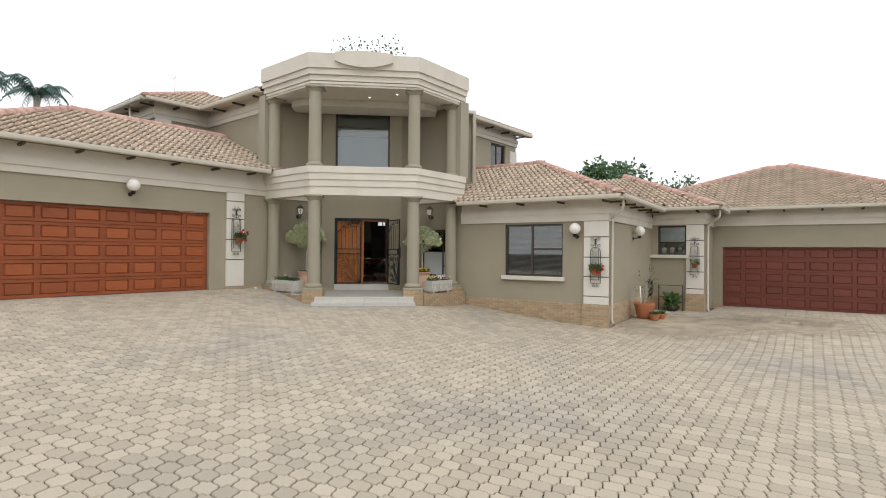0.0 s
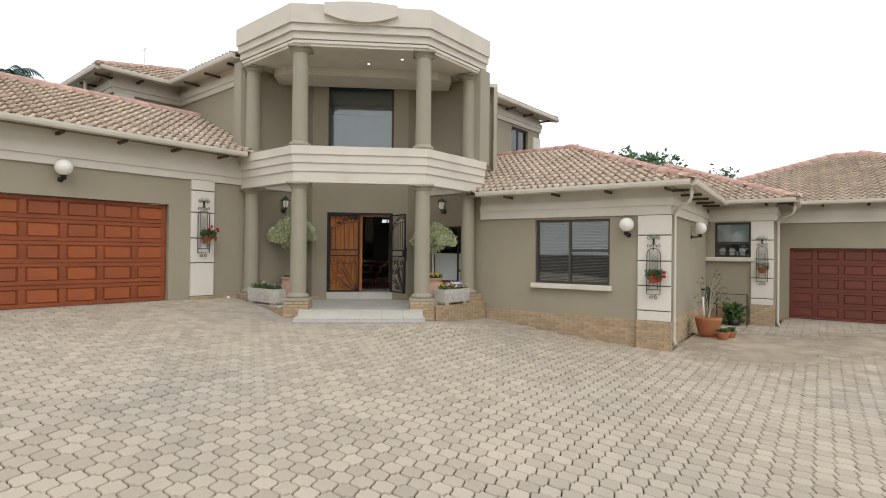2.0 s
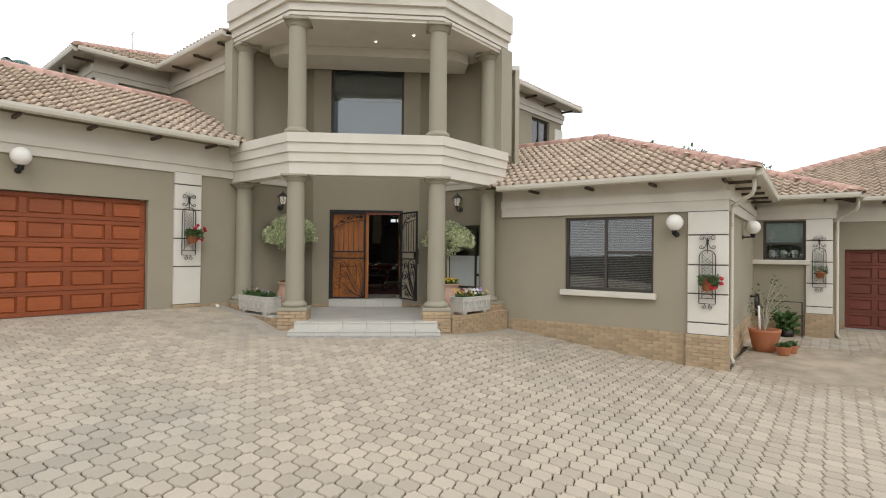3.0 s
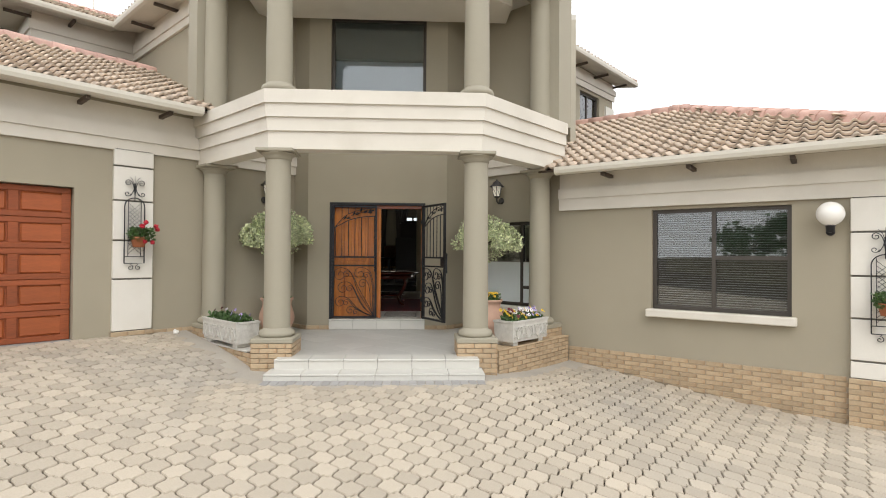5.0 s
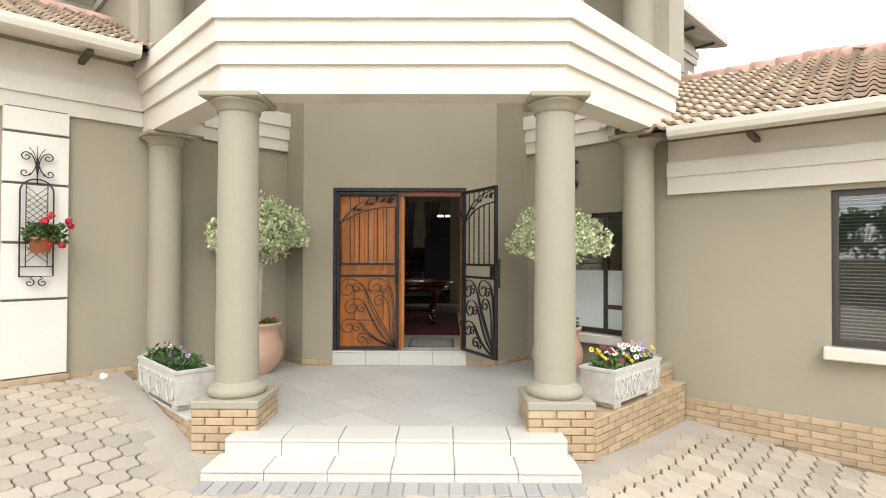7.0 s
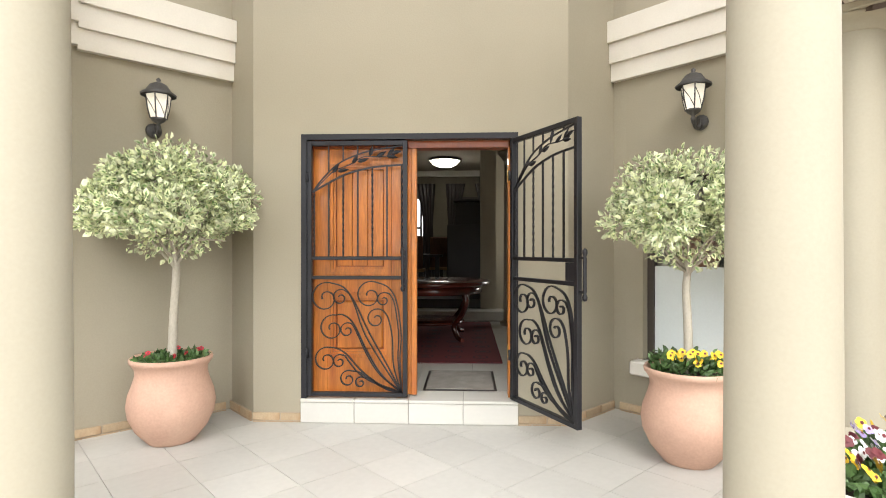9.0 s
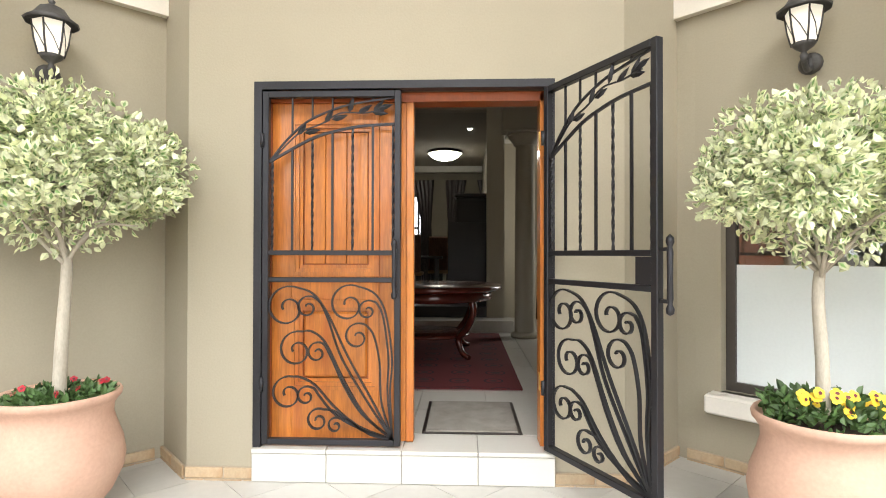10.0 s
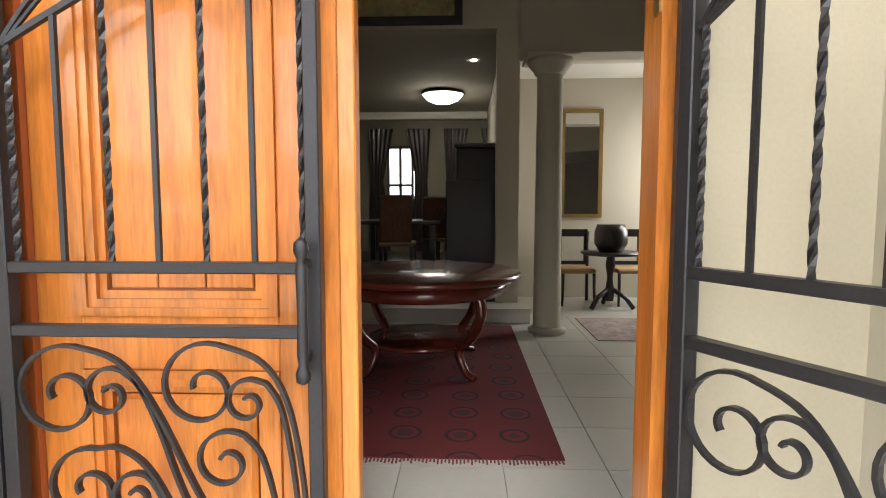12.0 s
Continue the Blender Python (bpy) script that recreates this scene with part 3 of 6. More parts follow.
plinth("plinth_right_wing", R @ pose(-4.28, -0.004, 0), 3.66, 0.085, 7)
plinth("plinth_right_side", RS @ pose(0.0, -0.004, 0), 5.2, 0.085, 8)
plinth("plinth_small_block", R @ pose(0, 5.246, 0), 1.11, 0.10, 8)
plinth("plinth_garage_left", R @ pose(1.66, 7.596, 0), 0.31, -0.30, 3)
plinth("plinth_left_wing", L @ pose(-3.33, -0.004, 0), 0.95, 0.40, 2)
plinth("plinth_door_left", P @ pose(-1.25, -0.004, 0), 0.39, 0.285, 1, False)
plinth("plinth_door_right", P @ pose(0.86, -0.004, 0), 0.39, 0.285, 1, False)
plinth("plinth_return_left", pose(-1.33, -0.888, 0), 0.44, 0.285, 1, False)
plinth("plinth_return_right", pose(0.888, 0.884, 0, 0, 0, 90), 0.66, 0.285, 1, False)
plinth("plinth_porch_left", pose(-1.326, 0, 0, 0, 0, 90) @ pose(-2.3, 0, 0), 1.36, 0.285, 1, False)
plinth("plinth_porch_right", pose(0.95, 1.556, 0), 1.9, 0.285, 1, False)
# brick feet of the pilasters
for m, wd, zt, rows in ((R @ pose(-0.62, -0.075, 0), 0.70, 0.085, 8), (RS @ pose(-0.075, -0.04, 0), 0.36, 0.085, 8), (R @ pose(1.11, 5.175, 0), 0.57, 0.125, 8),
                        (R @ pose(1.68, 5.175, 0, 0, 0, 90), 0.34, 0.125, 8), (L @ pose(-3.89, -0.07, 0), 0.57, 0.42, 2)):
    f = struct("plinth_pilaster_foot", B(0, wd, -0.008, 0.09, zt - rows * 0.083 - 0.1, zt), MORTAR, m)
    brick_face(f, Matrix.Identity(4), wd, zt, rows, low_in(m))

# ---- brick feet under the columns, and the kerb walls between them ----
for a, e, side in COLS:
    m = P @ pose(a + AX, e, 0, 0, 0, 45 if side else 0)
    f = struct("plinth_column", B(-0.25, 0.25, -0.25, 0.25, -0.7, 0.385), MORTAR, m)
    for k in range(4):
        mm = Matrix.Rotation(radians(90 * k), 4, "Z") @ pose(-0.262, -0.252, 0)
        brick_face(f, mm, 0.524, 0.385, 5 if a < 0 else 8)
    part("cap", B(-0.275, 0.275, -0.275, 0.275, 0.385, 0.452, bev=0.01), COLUMN, f, "beige plaster cap on the brick foot")
kl = struct("kerb_left", B(-1.33, 0.60, -2.79, -2.60, -0.3, 0.235), MORTAR)
brick_face(kl, pose(-1.1, -2.792, 0), 1.9, 0.235, 4, low_in(pose(-1.1, -2.792, 0)))
part("coping", B(-1.2, 0.62, -2.82, -2.52, 0.235, 0.26, bev=0.005), STEP_TILE, kl)
kr = struct("kerb_right", B(2.82, 3.0, -0.40, 1.52, -0.9, 0.235), MORTAR)
mk = pose(3.002, -0.40, 0, 0, 0, 90)
brick_face(kr, mk, 1.9, 0.245, 9, low_in(mk))
part("coping", B(2.72, 3.03, -0.42, 1.5, 0.246, 0.265, bev=0.005), BRICK, kr)

# ---- roof tiles and ridge tiles ----
def tile_mesh():
    bm = bmesh.new()
    wave = [(0.0, 0.008), (0.016, 0.0), (0.066, 0.0), (0.082, 0.014), (0.098, 0.038), (0.121, 0.05), (0.145, 0.038), (0.16, 0.014)]
    prof = wave + [(x + 0.176, z) for x, z in wave] + [(0.356, 0.006)]
    front = [bm.verts.new((x, 0, z + 0.057)) for x, z in prof]
    back = [bm.verts.new((x, 0.33, z + 0.006)) for x, z in prof]
    lip = [bm.verts.new((x, 0.006, z + 0.026)) for x, z in prof]
    under = [bm.verts.new((x, 0.12, z + 0.012)) for x, z in prof]
    for i in range(len(prof) - 1):
        bm.faces.new((under[i], under[i + 1], lip[i + 1], lip[i]))
        bm.faces.new((front[i], front[i + 1], back[i + 1], back[i])).smooth = True
        bm.faces.new((lip[i], lip[i + 1], front[i + 1], front[i]))
    return mesh_of("roof_tile", bm, TILE_ROOF)


def inside(x, y, poly):
    c = False
    for (ax, ay), (bx, by) in zip(poly, poly[1:] + poly[:1]):
        if (ay > y) != (by > y) and x < (bx - ax) * (y - ay) / (by - ay) + ax:
            c = not c
    return c


TILE = tile_mesh()
tilt = math.degrees(math.atan(SLOPE))
run = 0.285 * math.cos(math.atan(SLOPE))
rng = random.Random(4)
for name, m, poly, z0 in ROOFS:
    roof = bpy.data.objects[name]
    v0 = poly[0][1]
    us = [p[0] + 0.0 for p in poly]
    vs = [p[1] for p in poly]
    for r in range(int((max(vs) - v0) / run) + 1):
        v = v0 - 0.06 + r * run
        u = min(us) - 0.1
        while u < max(us):
            if inside(u + 0.18, v + 0.14, poly) or (r == 0 and poly[0][0] < u + 0.18 < poly[1][0]):
                ob = new("roof_tile", TILE)
                ob.parent = roof
                ob.matrix_basis = pose(u, v, z0 + (v - v0) * SLOPE + 0.004, tilt + rng.uniform(-0.4, 0.4), rng.uniform(-0.6, 0.6), rng.uniform(-0.5, 0.5))
            u += 0.352
bm = bmesh.new()
n = 7
arc = [(0.15, -0.075)] + [(0.135 * math.cos(math.pi * i / n), 0.10 * math.sin(math.pi * i / n)) for i in range(n + 1)] + [(-0.15, -0.075)]
n = len(arc) - 1
ends = [[bm.verts.new((x * s, y, z * s)) for x, z in arc] for y, s in ((0, 1.0), (0.37, 0.88))]
for i in range(n):
    bm.faces.new((ends[0][i], ends[0][i + 1], ends[1][i + 1], ends[1][i])).smooth = True
bm.faces.new(ends[0])
RIDGE_TILE = mesh_of("ridge_tile", bm, RIDGE)


def ridge(roof, m, a, b):
    """A run of half-round tiles from a up to b, in the frame m."""
    a, b = m @ Vector(a), m @ Vector(b)
    d = b - a
    rot = d.to_track_quat("Y", "Z").to_matrix().to_4x4()
    k = int(d.length / 0.34)
    inv = bpy.data.objects[roof].matrix_basis.inverted()
    for i in range(k + 1):
        ob = new("ridge_tile", RIDGE_TILE)
        ob.parent = bpy.data.objects[roof]
        ob.matrix_basis = inv @ Matrix.Translation(a + d * (i * 0.34 / d.length)) @ rot


def zr(z0, run_):
    return z0 + run_ * SLOPE + 0.045


ridge("roof_left_wing", L, (-10.2, -0.5, 3.78), (-6.75, 2.95, zr(3.74, 3.45)))
ridge("roof_left_wing", L, (-6.75, 2.95, zr(3.74, 3.45)), (-2.35, 2.95, zr(3.74, 3.45)))
ridge("roof_right_front", R, (0.5, -0.5, 2.96), (-3.25, 3.25, zr(2.92, 3.75)))
ridge("roof_right_front", R, (-6.2, 3.25, zr(2.92, 3.75)), (-3.25, 3.25, zr(2.92, 3.75)))
ridge("roof_right_side", R, (-3.25, 3.25, zr(2.92, 3.75)), (-3.25, 8.5, zr(2.92, 3.75)))
ridge("roof_small_block", R, (2.16, 4.75, 3.0), (-1.59, 8.5, zr(2.96, 3.75)))
ridge("roof_right_garage", R, (8.5, 7.1, 3.1), (4.2, 11.6, zr(3.06, 4.5)))
ridge("roof_right_garage", R, (-2.4, 7.1, 3.1), (3.2, 11.6, zr(3.06, 4.5)))
ridge("roof_right_garage", R, (3.2, 11.6, zr(3.06, 4.5)), (4.2, 11.6, zr(3.06, 4.5)))
ridge("roof_upper_left_b", L, (-4.6, 3.62, 6.26), (-0.8, 7.42, zr(6.22, 3.8)))
ridge("roof_upper_right", L, (8.55, -2.53, 6.5), (4.75, 1.27, zr(6.46, 3.8)))

# ---- garage doors ----
def garage_door(m, w, h, cols, rows, material, label, panel_material):
    d = thing("garage_door", m, label, "garage door")
    part("backing", B(0, w, 0.0, 0.03, 0, h), material, d)
    sw, sh = w / cols, h / rows
    panel = mesh_of("raised_panel", B(0.075, sw - 0.075, -0.022, 0.01, 0.085, sh - 0.085, bev=0.018), panel_material)
    post = mesh_of("stile", B(-0.055, 0.055, -0.027, 0.0, 0.075, sh - 0.075, bev=0.004), material)
    for r in range(rows):
        part("rail", B(0, w, -0.03, 0.0, r * sh + 0.004, r * sh + 0.075, bev=0.004), material, d)
        part("rail", B(0, w, -0.03, 0.0, (r + 1) * sh - 0.075, (r + 1) * sh - 0.004, bev=0.004), material, d)
    pieces("stile", post, [pose(min(max(c * sw, 0.056), w - 0.056), 0, r * sh) for r in range(rows) for c in range(cols + 1)], d)
    pieces("panel", panel, [pose(c * sw, 0, r * sh) for r in range(rows) for c in range(cols)], d)
    return d


garage_door(L @ pose(-9.4, 0.14, 0.36), 5.06, 2.09, 8, 5, GARAGE_WOOD, "red-brown panelled timber double garage door, closed", GARAGE_PANEL)
garage_door(R @ pose(1.99, 7.74, -0.42), 5.06, 2.13, 8, 5, GARAGE_RED, "dark red panelled timber double garage door, closed", GARAGE_RED)
struct("threshold_garage", B(-9.4, -4.33, -0.1, 0.3, 0.0, 0.358), PAVER_GREY, L)
struct("threshold_garage_right", B(1.98, 7.06, 7.45, 8.0, -0.8, -0.425), PAVER_GREY, R)

# ---- windows ----
def window(m, w, h, bars_v, bars_h, label, pane=None, name="window_1"):
    """Dark framed window, origin at the lower left corner of its opening; bars as fractions of its width and (from, to, height)."""
    o = thing(name, m, label, "window", kind="structure")
    t = 0.055
    part("window_frame", wall_bm(0, w, 0, h, 0.02, 0.09, [(t, w - t, t, h - t)]), FRAME, o)
    for f in bars_v:
        part("mullion", B(f * w - t / 2, f * w + t / 2, 0.024, 0.086, t, h - t), FRAME, o)
    for a, b, f in bars_h:
        part("transom", B(a * w + t / 2, b * w - t / 2, 0.026, 0.084, f * h - t / 2, f * h + t / 2), FRAME, o)
    g = part("pane", B(t, w - t, 0.05, 0.056, t, h - t), pane or GLASS, o)
    g.visible_shadow = False
    return o


def sill(m, w, material=TRIM):
    return struct("window_sill", B(-0.06, w + 0.06, -0.12, 0.06, -0.115, 0.0, bev=0.012), material, m)


def room(name, m, u0, u1, v0, v1, z0, z1, material, open_side=True):
    """Inner walls behind an opening, the front left open."""
    bm = bmesh.new()
    box(bm, u0 - 0.1, u0, v0, v1, z0, z1)
    box(bm, u1, u1 + 0.1, v0, v1, z0, z1)
    box(bm, u0 - 0.1, u1 + 0.1, v1, v1 + 0.1, z0, z1)
    box(bm, u0 - 0.1, u1 + 0.1, v0, v1 + 0.1, z1, z1 + 0.1)
    box(bm, u0 - 0.1, u1 + 0.1, v0, v1 + 0.1, z0 - 0.1, z0)
    return struct(name, bm, material, m)


# unlit rooms behind the windows: their darkness is put into the wall colour
ROOM_SHADE = mat("room_shade_tone", (0.16, 0.145, 0.115), 0.9, vary=0.1)
window(R @ pose(-2.98, 0.06, 0.78), 1.77, 1.48, [0.47], [(0.47, 1, 0.52)], "dark-framed bedroom window with lowered venetian blinds", name="window_1")
sill(R @ pose(-2.98, 0, 0.78), 1.77, TRIM)
room("wall_room_inner", R, -4.6, -0.3, 0.26, 3.2, 0.0, 2.6, ROOM_SHADE)
bl = thing("venetian_blind", R @ pose(-2.92, 0.2, 0.83), "pale venetian blind hanging inside the window", "blind")
slat = mesh_of("slat", B(0, 1.65, -0.013, 0.013, -0.001, 0.001), BLIND)
pieces("slat", slat, [pose(0, 0, 0.02 + i * 0.034, 12) for i in range(41)], bl)
part("head_rail", B(0, 1.65, -0.02, 0.02, 1.39, 1.43), BLIND, bl)
# tall window in the porch, frosted below
window(PR @ pose(1.15, 0.06, 0.67), 1.22, 1.49, [0.70], [(0.70, 1, 0.22)], "tall dark-framed porch window with frosted lower panes", name="window_2", pane=GLASS)
bm = bmesh.new()
box(bm, 0, 1.1, 0, 0.006, 0, 0.72)
struct("window_film", bm, FROSTED, PR @ pose(1.206, 0.099, 0.726))
sill(PR @ pose(1.15, 0, 0.67), 1.22, PALE)
room("wall_porch_room", PR, 1.05, 2.5, 0.26, 2.5, 0.2, 2.6, ROOM_SHADE)
# small block window with its sill and three pots
window(R @ pose(0.22, 5.31, 1.42), 0.9, 0.98, [], [(0, 1, 0.42)], "small dark-framed kitchen window", name="window_3")
sill(R @ pose(0.02, 5.25, 1.42), 1.14, TRIM)
room("wall_kitchen_inner", R, 0.05, 1.3, 5.5, 7.4, 0.0, 2.7, ROOM_SHADE)
struct("window_blind_board", B(0.28, 1.06, 5.42, 5.43, 1.86, 2.35), FROSTED, R)
for i in range(3):
    u = 0.40 + i * 0.25
    p = thing("small_flower_pot", R @ pose(u, 5.46, 1.42), "small white flower pot on the window board", "flower pot", "pots in the kitchen window")
    part("pot", lathe(bmesh.new(), [(0, 0), (0.05, 0), (0.075, 0.12), (0.08, 0.12), (0.08, 0.135), (0, 0.135)], 12), GLOBE, p)
    part("plant", lathe(bmesh.new(), [(0, 0.13), (0.07, 0.15), (0.085, 0.2), (0.05, 0.25), (0, 0.26)], 8, smooth=False), GLOBE, p)
struct("floor_window_board", B(0.2, 1.14, 5.4, 5.56, 1.36, 1.418), TRIM, R)
# upper windows
window(P @ pose(-0.86, 0.06, 3.85), 1.72, 2.02, [], [], "tall fixed window over the entrance, frosted below", name="window_4")
# frosted film below, its pale blue standing for sky reflected in the glass
film_ = struct("window_film_upper", B(-0.80, 0.80, 0.125, 0.131, 3.91, 5.10), mat("sky_reflection_film", (0.62, 0.70, 0.76), 0.3, vary=0.05, scale=0.8, bump=0, transmission=0.5), P)
film_.visible_shadow = False
# added grey sheet: the upper glass's reflection put into its colour
tint_ = struct("window_reflection_upper", B(-0.80, 0.80, 0.125, 0.131, 5.10, 5.81), mat("grey_reflection_film", (0.30, 0.325, 0.31), 0.12, vary=0.06, scale=0.8, bump=0, transmission=0.15), P)
tint_.visible_shadow = False
window(pose(0.72, 0, 0, 0, 0, 90) @ pose(6.2, 0.06, 4.9), 1.1, 0.97, [0.5], [], "dark-framed upper bedroom window, a sash ajar", name="window_5")
room("wall_upper_room", pose(0.72, 0, 0, 0, 0, 90), 5.6, 7.9, 0.26, 3, 4.0, 6.3, ROOM_SHADE)

# ---- entrance: steel gate frame, gates, timber doors ----
def smooth(pts, n=7):
    """A rounded line through points."""
    out = []
    p = [pts[0]] + list(pts) + [pts[-1]]
    for i in range(1, len(p) - 2):
        for k in range(n):
            t = k / n
            out.append(tuple(0.5 * (2 * b + (c - a) * t + (2 * a - 5 * b + 4 * c - d) * t * t + (3 * b - a - 3 * c + d) * t ** 3)
                             for a, b, c, d in zip(p[i - 1], p[i], p[i + 1], p[i + 2])))
    out.append(tuple(pts[-1]))
    return out


def curl(cx, cz, r, start, turns, hand, n=26):
    """Points of a spiral that winds in to its middle."""
    return [(cx + r * (1 - 0.8 * i / n) * math.cos(radians(start) + hand * turns * 2 * math.pi * i / n),
             cz + r * (1 - 0.8 * i / n) * math.sin(radians(start) + hand * turns * 2 * math.pi * i / n)) for i in range(n + 1)]


def leaf_bm(bm, x, z, ang, l, y=0.0, w=0.32):
    c, s = math.cos(ang), math.sin(ang)
    pts = [(0, 0), (0.25, w / 2), (0.6, w / 2.2), (1, 0), (0.6, -w / 2.2), (0.25, -w / 2)]
    vs = [bm.verts.new((x + l * (c * a - s * b), y - 0.004 * (1 if abs(b) < 0.01 else 0), z + l * (s * a + c * b))) for a, b in pts]
    mid = bm.verts.new((x + l * c * 0.5, y - 0.014, z + l * s * 0.5))
    for i in range(6):
        bm.faces.new((vs[i], vs[(i + 1) % 6], mid))


GW, GH = 0.80, 1.985


def gate(m, name, label, lock=True):
    """Wrought-iron gate leaf: hinge side at x = 0, free side at GW, foot at z = 0."""
    g = thing(name, m, label, "security gate", "entrance security gates")
    t = 0.036
    part("stile", B(0, t, -0.02, 0.02, -0.045, GH, bev=0.003), IRON, g)
    part("stile", B(GW - t, GW, -0.02, 0.02, -0.045, GH, bev=0.003), IRON, g)
    part("top_rail", B(t, GW - t, -0.02, 0.02, GH - t, GH, bev=0.003), IRON, g)
    part("bottom_rail", B(t, GW - t, -0.02, 0.02, -0.045, -0.012, bev=0.003), IRON, g)
    za, zb = 0.885, 1.04
    part("lower_crossbar", B(t, GW - t, -0.018, 0.018, za, za + 0.028, bev=0.003), IRON, g)
    part("upper_crossbar", B(t, GW - t, -0.018, 0.018, zb, zb + 0.028, bev=0.003), IRON, g)
    lo = smooth([(t, 1.58), (0.17, 1.655), (0.302, 1.721), (0.44, 1.76), (0.573, 1.783), (GW - t, 1.795)])
    hi = smooth([(t, 1.58), (0.13, 1.70), (0.248, 1.807), (0.38, 1.87), (0.519, 1.911), (GW - t, 1.947)])
    part("arched_bar", ribbon(bmesh.new(), lo, 0.014, 0.014), IRON, g)
    part("arched_bar", ribbon(bmesh.new(), hi, 0.012, 0.010), IRON, g)

    def height(line, x):
        for (a, za_), (b, zb_) in zip(line, line[1:]):
            if a <= x <= b:
                return za_ + (zb_ - za_) * (x - a) / max(1e-6, b - a)
        return line[-1][1]
    for i in range(7):
        x = 0.052 + i * 0.117
        twisted = i % 2 == 0
        bm = bmesh.new()
        z0, z1 = zb + 0.028, height(lo, x)
        k = 26 if twisted else 1
        rings = []
        for j in range(k + 1):
            a = radians(45 + (j * 40 if twisted else 0))
            z = z0 + (z1 - z0) * j / k
            rings.append([bm.verts.new((x + 0.0085 * math.cos(a + q * math.pi / 2), 0.0085 * math.sin(a + q * math.pi / 2), z)) for q in range(4)])
        for p, q in zip(rings, rings[1:]):
            for s in range(4):
                bm.faces.new((p[s], p[(s + 1) % 4], q[(s + 1) % 4], q[s]))
        part("bar", bm, IRON, g)
        if 0 < i < 6:
            part("bar", B(x - 0.005, x + 0.005, -0.005, 0.005, height(hi, x), GH - t), IRON, g)
    vine = smooth([(0.06, 1.60), (0.2, 1.74), (0.34, 1.80), (0.45, 1.86), (0.58, 1.86), (0.70, 1.875)])
    part("vine", ribbon(bmesh.new(), vine, 0.008, 0.007), IRON, g)
    for x, z, a in ((0.2, 1.73, 55), (0.24, 1.745, 10), (0.36, 1.80, 60), (0.40, 1.82, 15), (0.5, 1.86, 75), (0.55, 1.855, 30), (0.64, 1.86, 50), (0.63, 1.865, -8), (0.66, 1.88, 15)):
        bm = bmesh.new()
        leaf_bm(bm, x, z, radians(a), 0.10, -0.006)
        part("iron_leaf", bm, IRON, g)
    # scrolls that fan up from the free side's foot
    f = (GW - t - 0.01, -0.012)
    for mid, c, r, start, turns in (
            ([(0.63, 0.22), (0.49, 0.47), (0.38, 0.70), (0.29, 0.82)], (0.145, 0.735), 0.128, 75, 1.35),
            ([(0.61, 0.20), (0.46, 0.45), (0.385, 0.66), (0.34, 0.76)], (0.263, 0.738), 0.07, 60, 1.25),
            ([(0.74, 0.25), (0.75, 0.45), (0.715, 0.70), (0.65, 0.82)], (0.50, 0.755), 0.118, 70, 1.3),
            ([(0.725, 0.25), (0.73, 0.45), (0.70, 0.68), (0.665, 0.76)], (0.61, 0.722), 0.062, 60, 1.2),
            ([(0.60, 0.12), (0.48, 0.31), (0.37, 0.53), (0.29, 0.60)], (0.20, 0.492), 0.112, 75, 1.35),
            ([(0.58, 0.13), (0.48, 0.28), (0.41, 0.43), (0.37, 0.51)], (0.318, 0.478), 0.064, 60, 1.25),
            ([(0.69, 0.20), (0.68, 0.42), (0.645, 0.58)], (0.552, 0.57), 0.085, 55, 1.25),
            ([(0.56, 0.06), (0.42, 0.17), (0.31, 0.29), (0.23, 0.335)], (0.15, 0.24), 0.105, 75, 1.35),
            ([(0.54, 0.06), (0.42, 0.13), (0.34, 0.22), (0.305, 0.27)], (0.255, 0.228), 0.06, 60, 1.25),
            ([(0.60, 0.03), (0.50, 0.09), (0.42, 0.145)], (0.325, 0.09), 0.072, 65, 1.3),
            ([(0.64, 0.01), (0.57, 0.05), (0.50, 0.10)], (0.425, 0.062), 0.05, 55, 1.2)):
        line = smooth([f] + mid + [curl(c[0], c[1], r, start, turns, 1)[0]], 6)[:-1] + curl(c[0], c[1], r, start, turns, 1, 34)
        part("scroll", ribbon(bmesh.new(), line, 0.018, 0.009), IRON, g)
    # lock box and pull handle
    if lock:
        part("lock_box", B(GW - 0.125, GW - t, -0.017, 0.017, za + 0.03, zb - 0.002), IRON, g)
    hx, hy = (GW + 0.05, 0.0) if lock else (GW - 0.03, -0.07)
    h = part("pull_handle", lathe(bmesh.new(), [(0, 0), (0.016, 0.01), (0.018, 0.03), (0.010, 0.05), (0.014, 0.07), (0.012, 0.17), (0.014, 0.27), (0.010, 0.29), (0.018, 0.31), (0.016, 0.33), (0, 0.345)], 12, at=(hx, hy, 0.79)), IRON, g, "turned black iron pull handle")
    for z in (0.85, 1.07):
        part("handle_stay", B(GW + 0.001, hx - 0.004, -0.008, 0.008, z - 0.008, z + 0.008) if lock else B(GW - 0.038, GW - 0.022, -0.065, -0.021, z - 0.008, z + 0.008), IRON, h)
    for z in (0.3, 1.7):
        part("hinge", lathe(bmesh.new(), [(0, -0.04), (0.012, -0.04), (0.012, 0.04), (0, 0.04)], 10, at=(0.0, -0.022, z)), IRON, g)
    return g


fr = thing("door_1", P, "black steel gate frame set in the entrance opening", "door frame", kind="structure")
part("frame", wall_bm(-0.86, 0.86, 0.4, 2.5, -0.012, 0.05, [(-0.815, 0.815, 0.4, 2.455)]), IRON, fr)
gate(P @ pose(-0.812, 0.012, 0.46), "gate_leaf", "black wrought-iron gate leaf, closed, with scrolls and leaves", False)
g2 = gate(Matrix.Identity(4), "gate_leaf", "black wrought-iron gate leaf standing open, with scrolls and leaves")
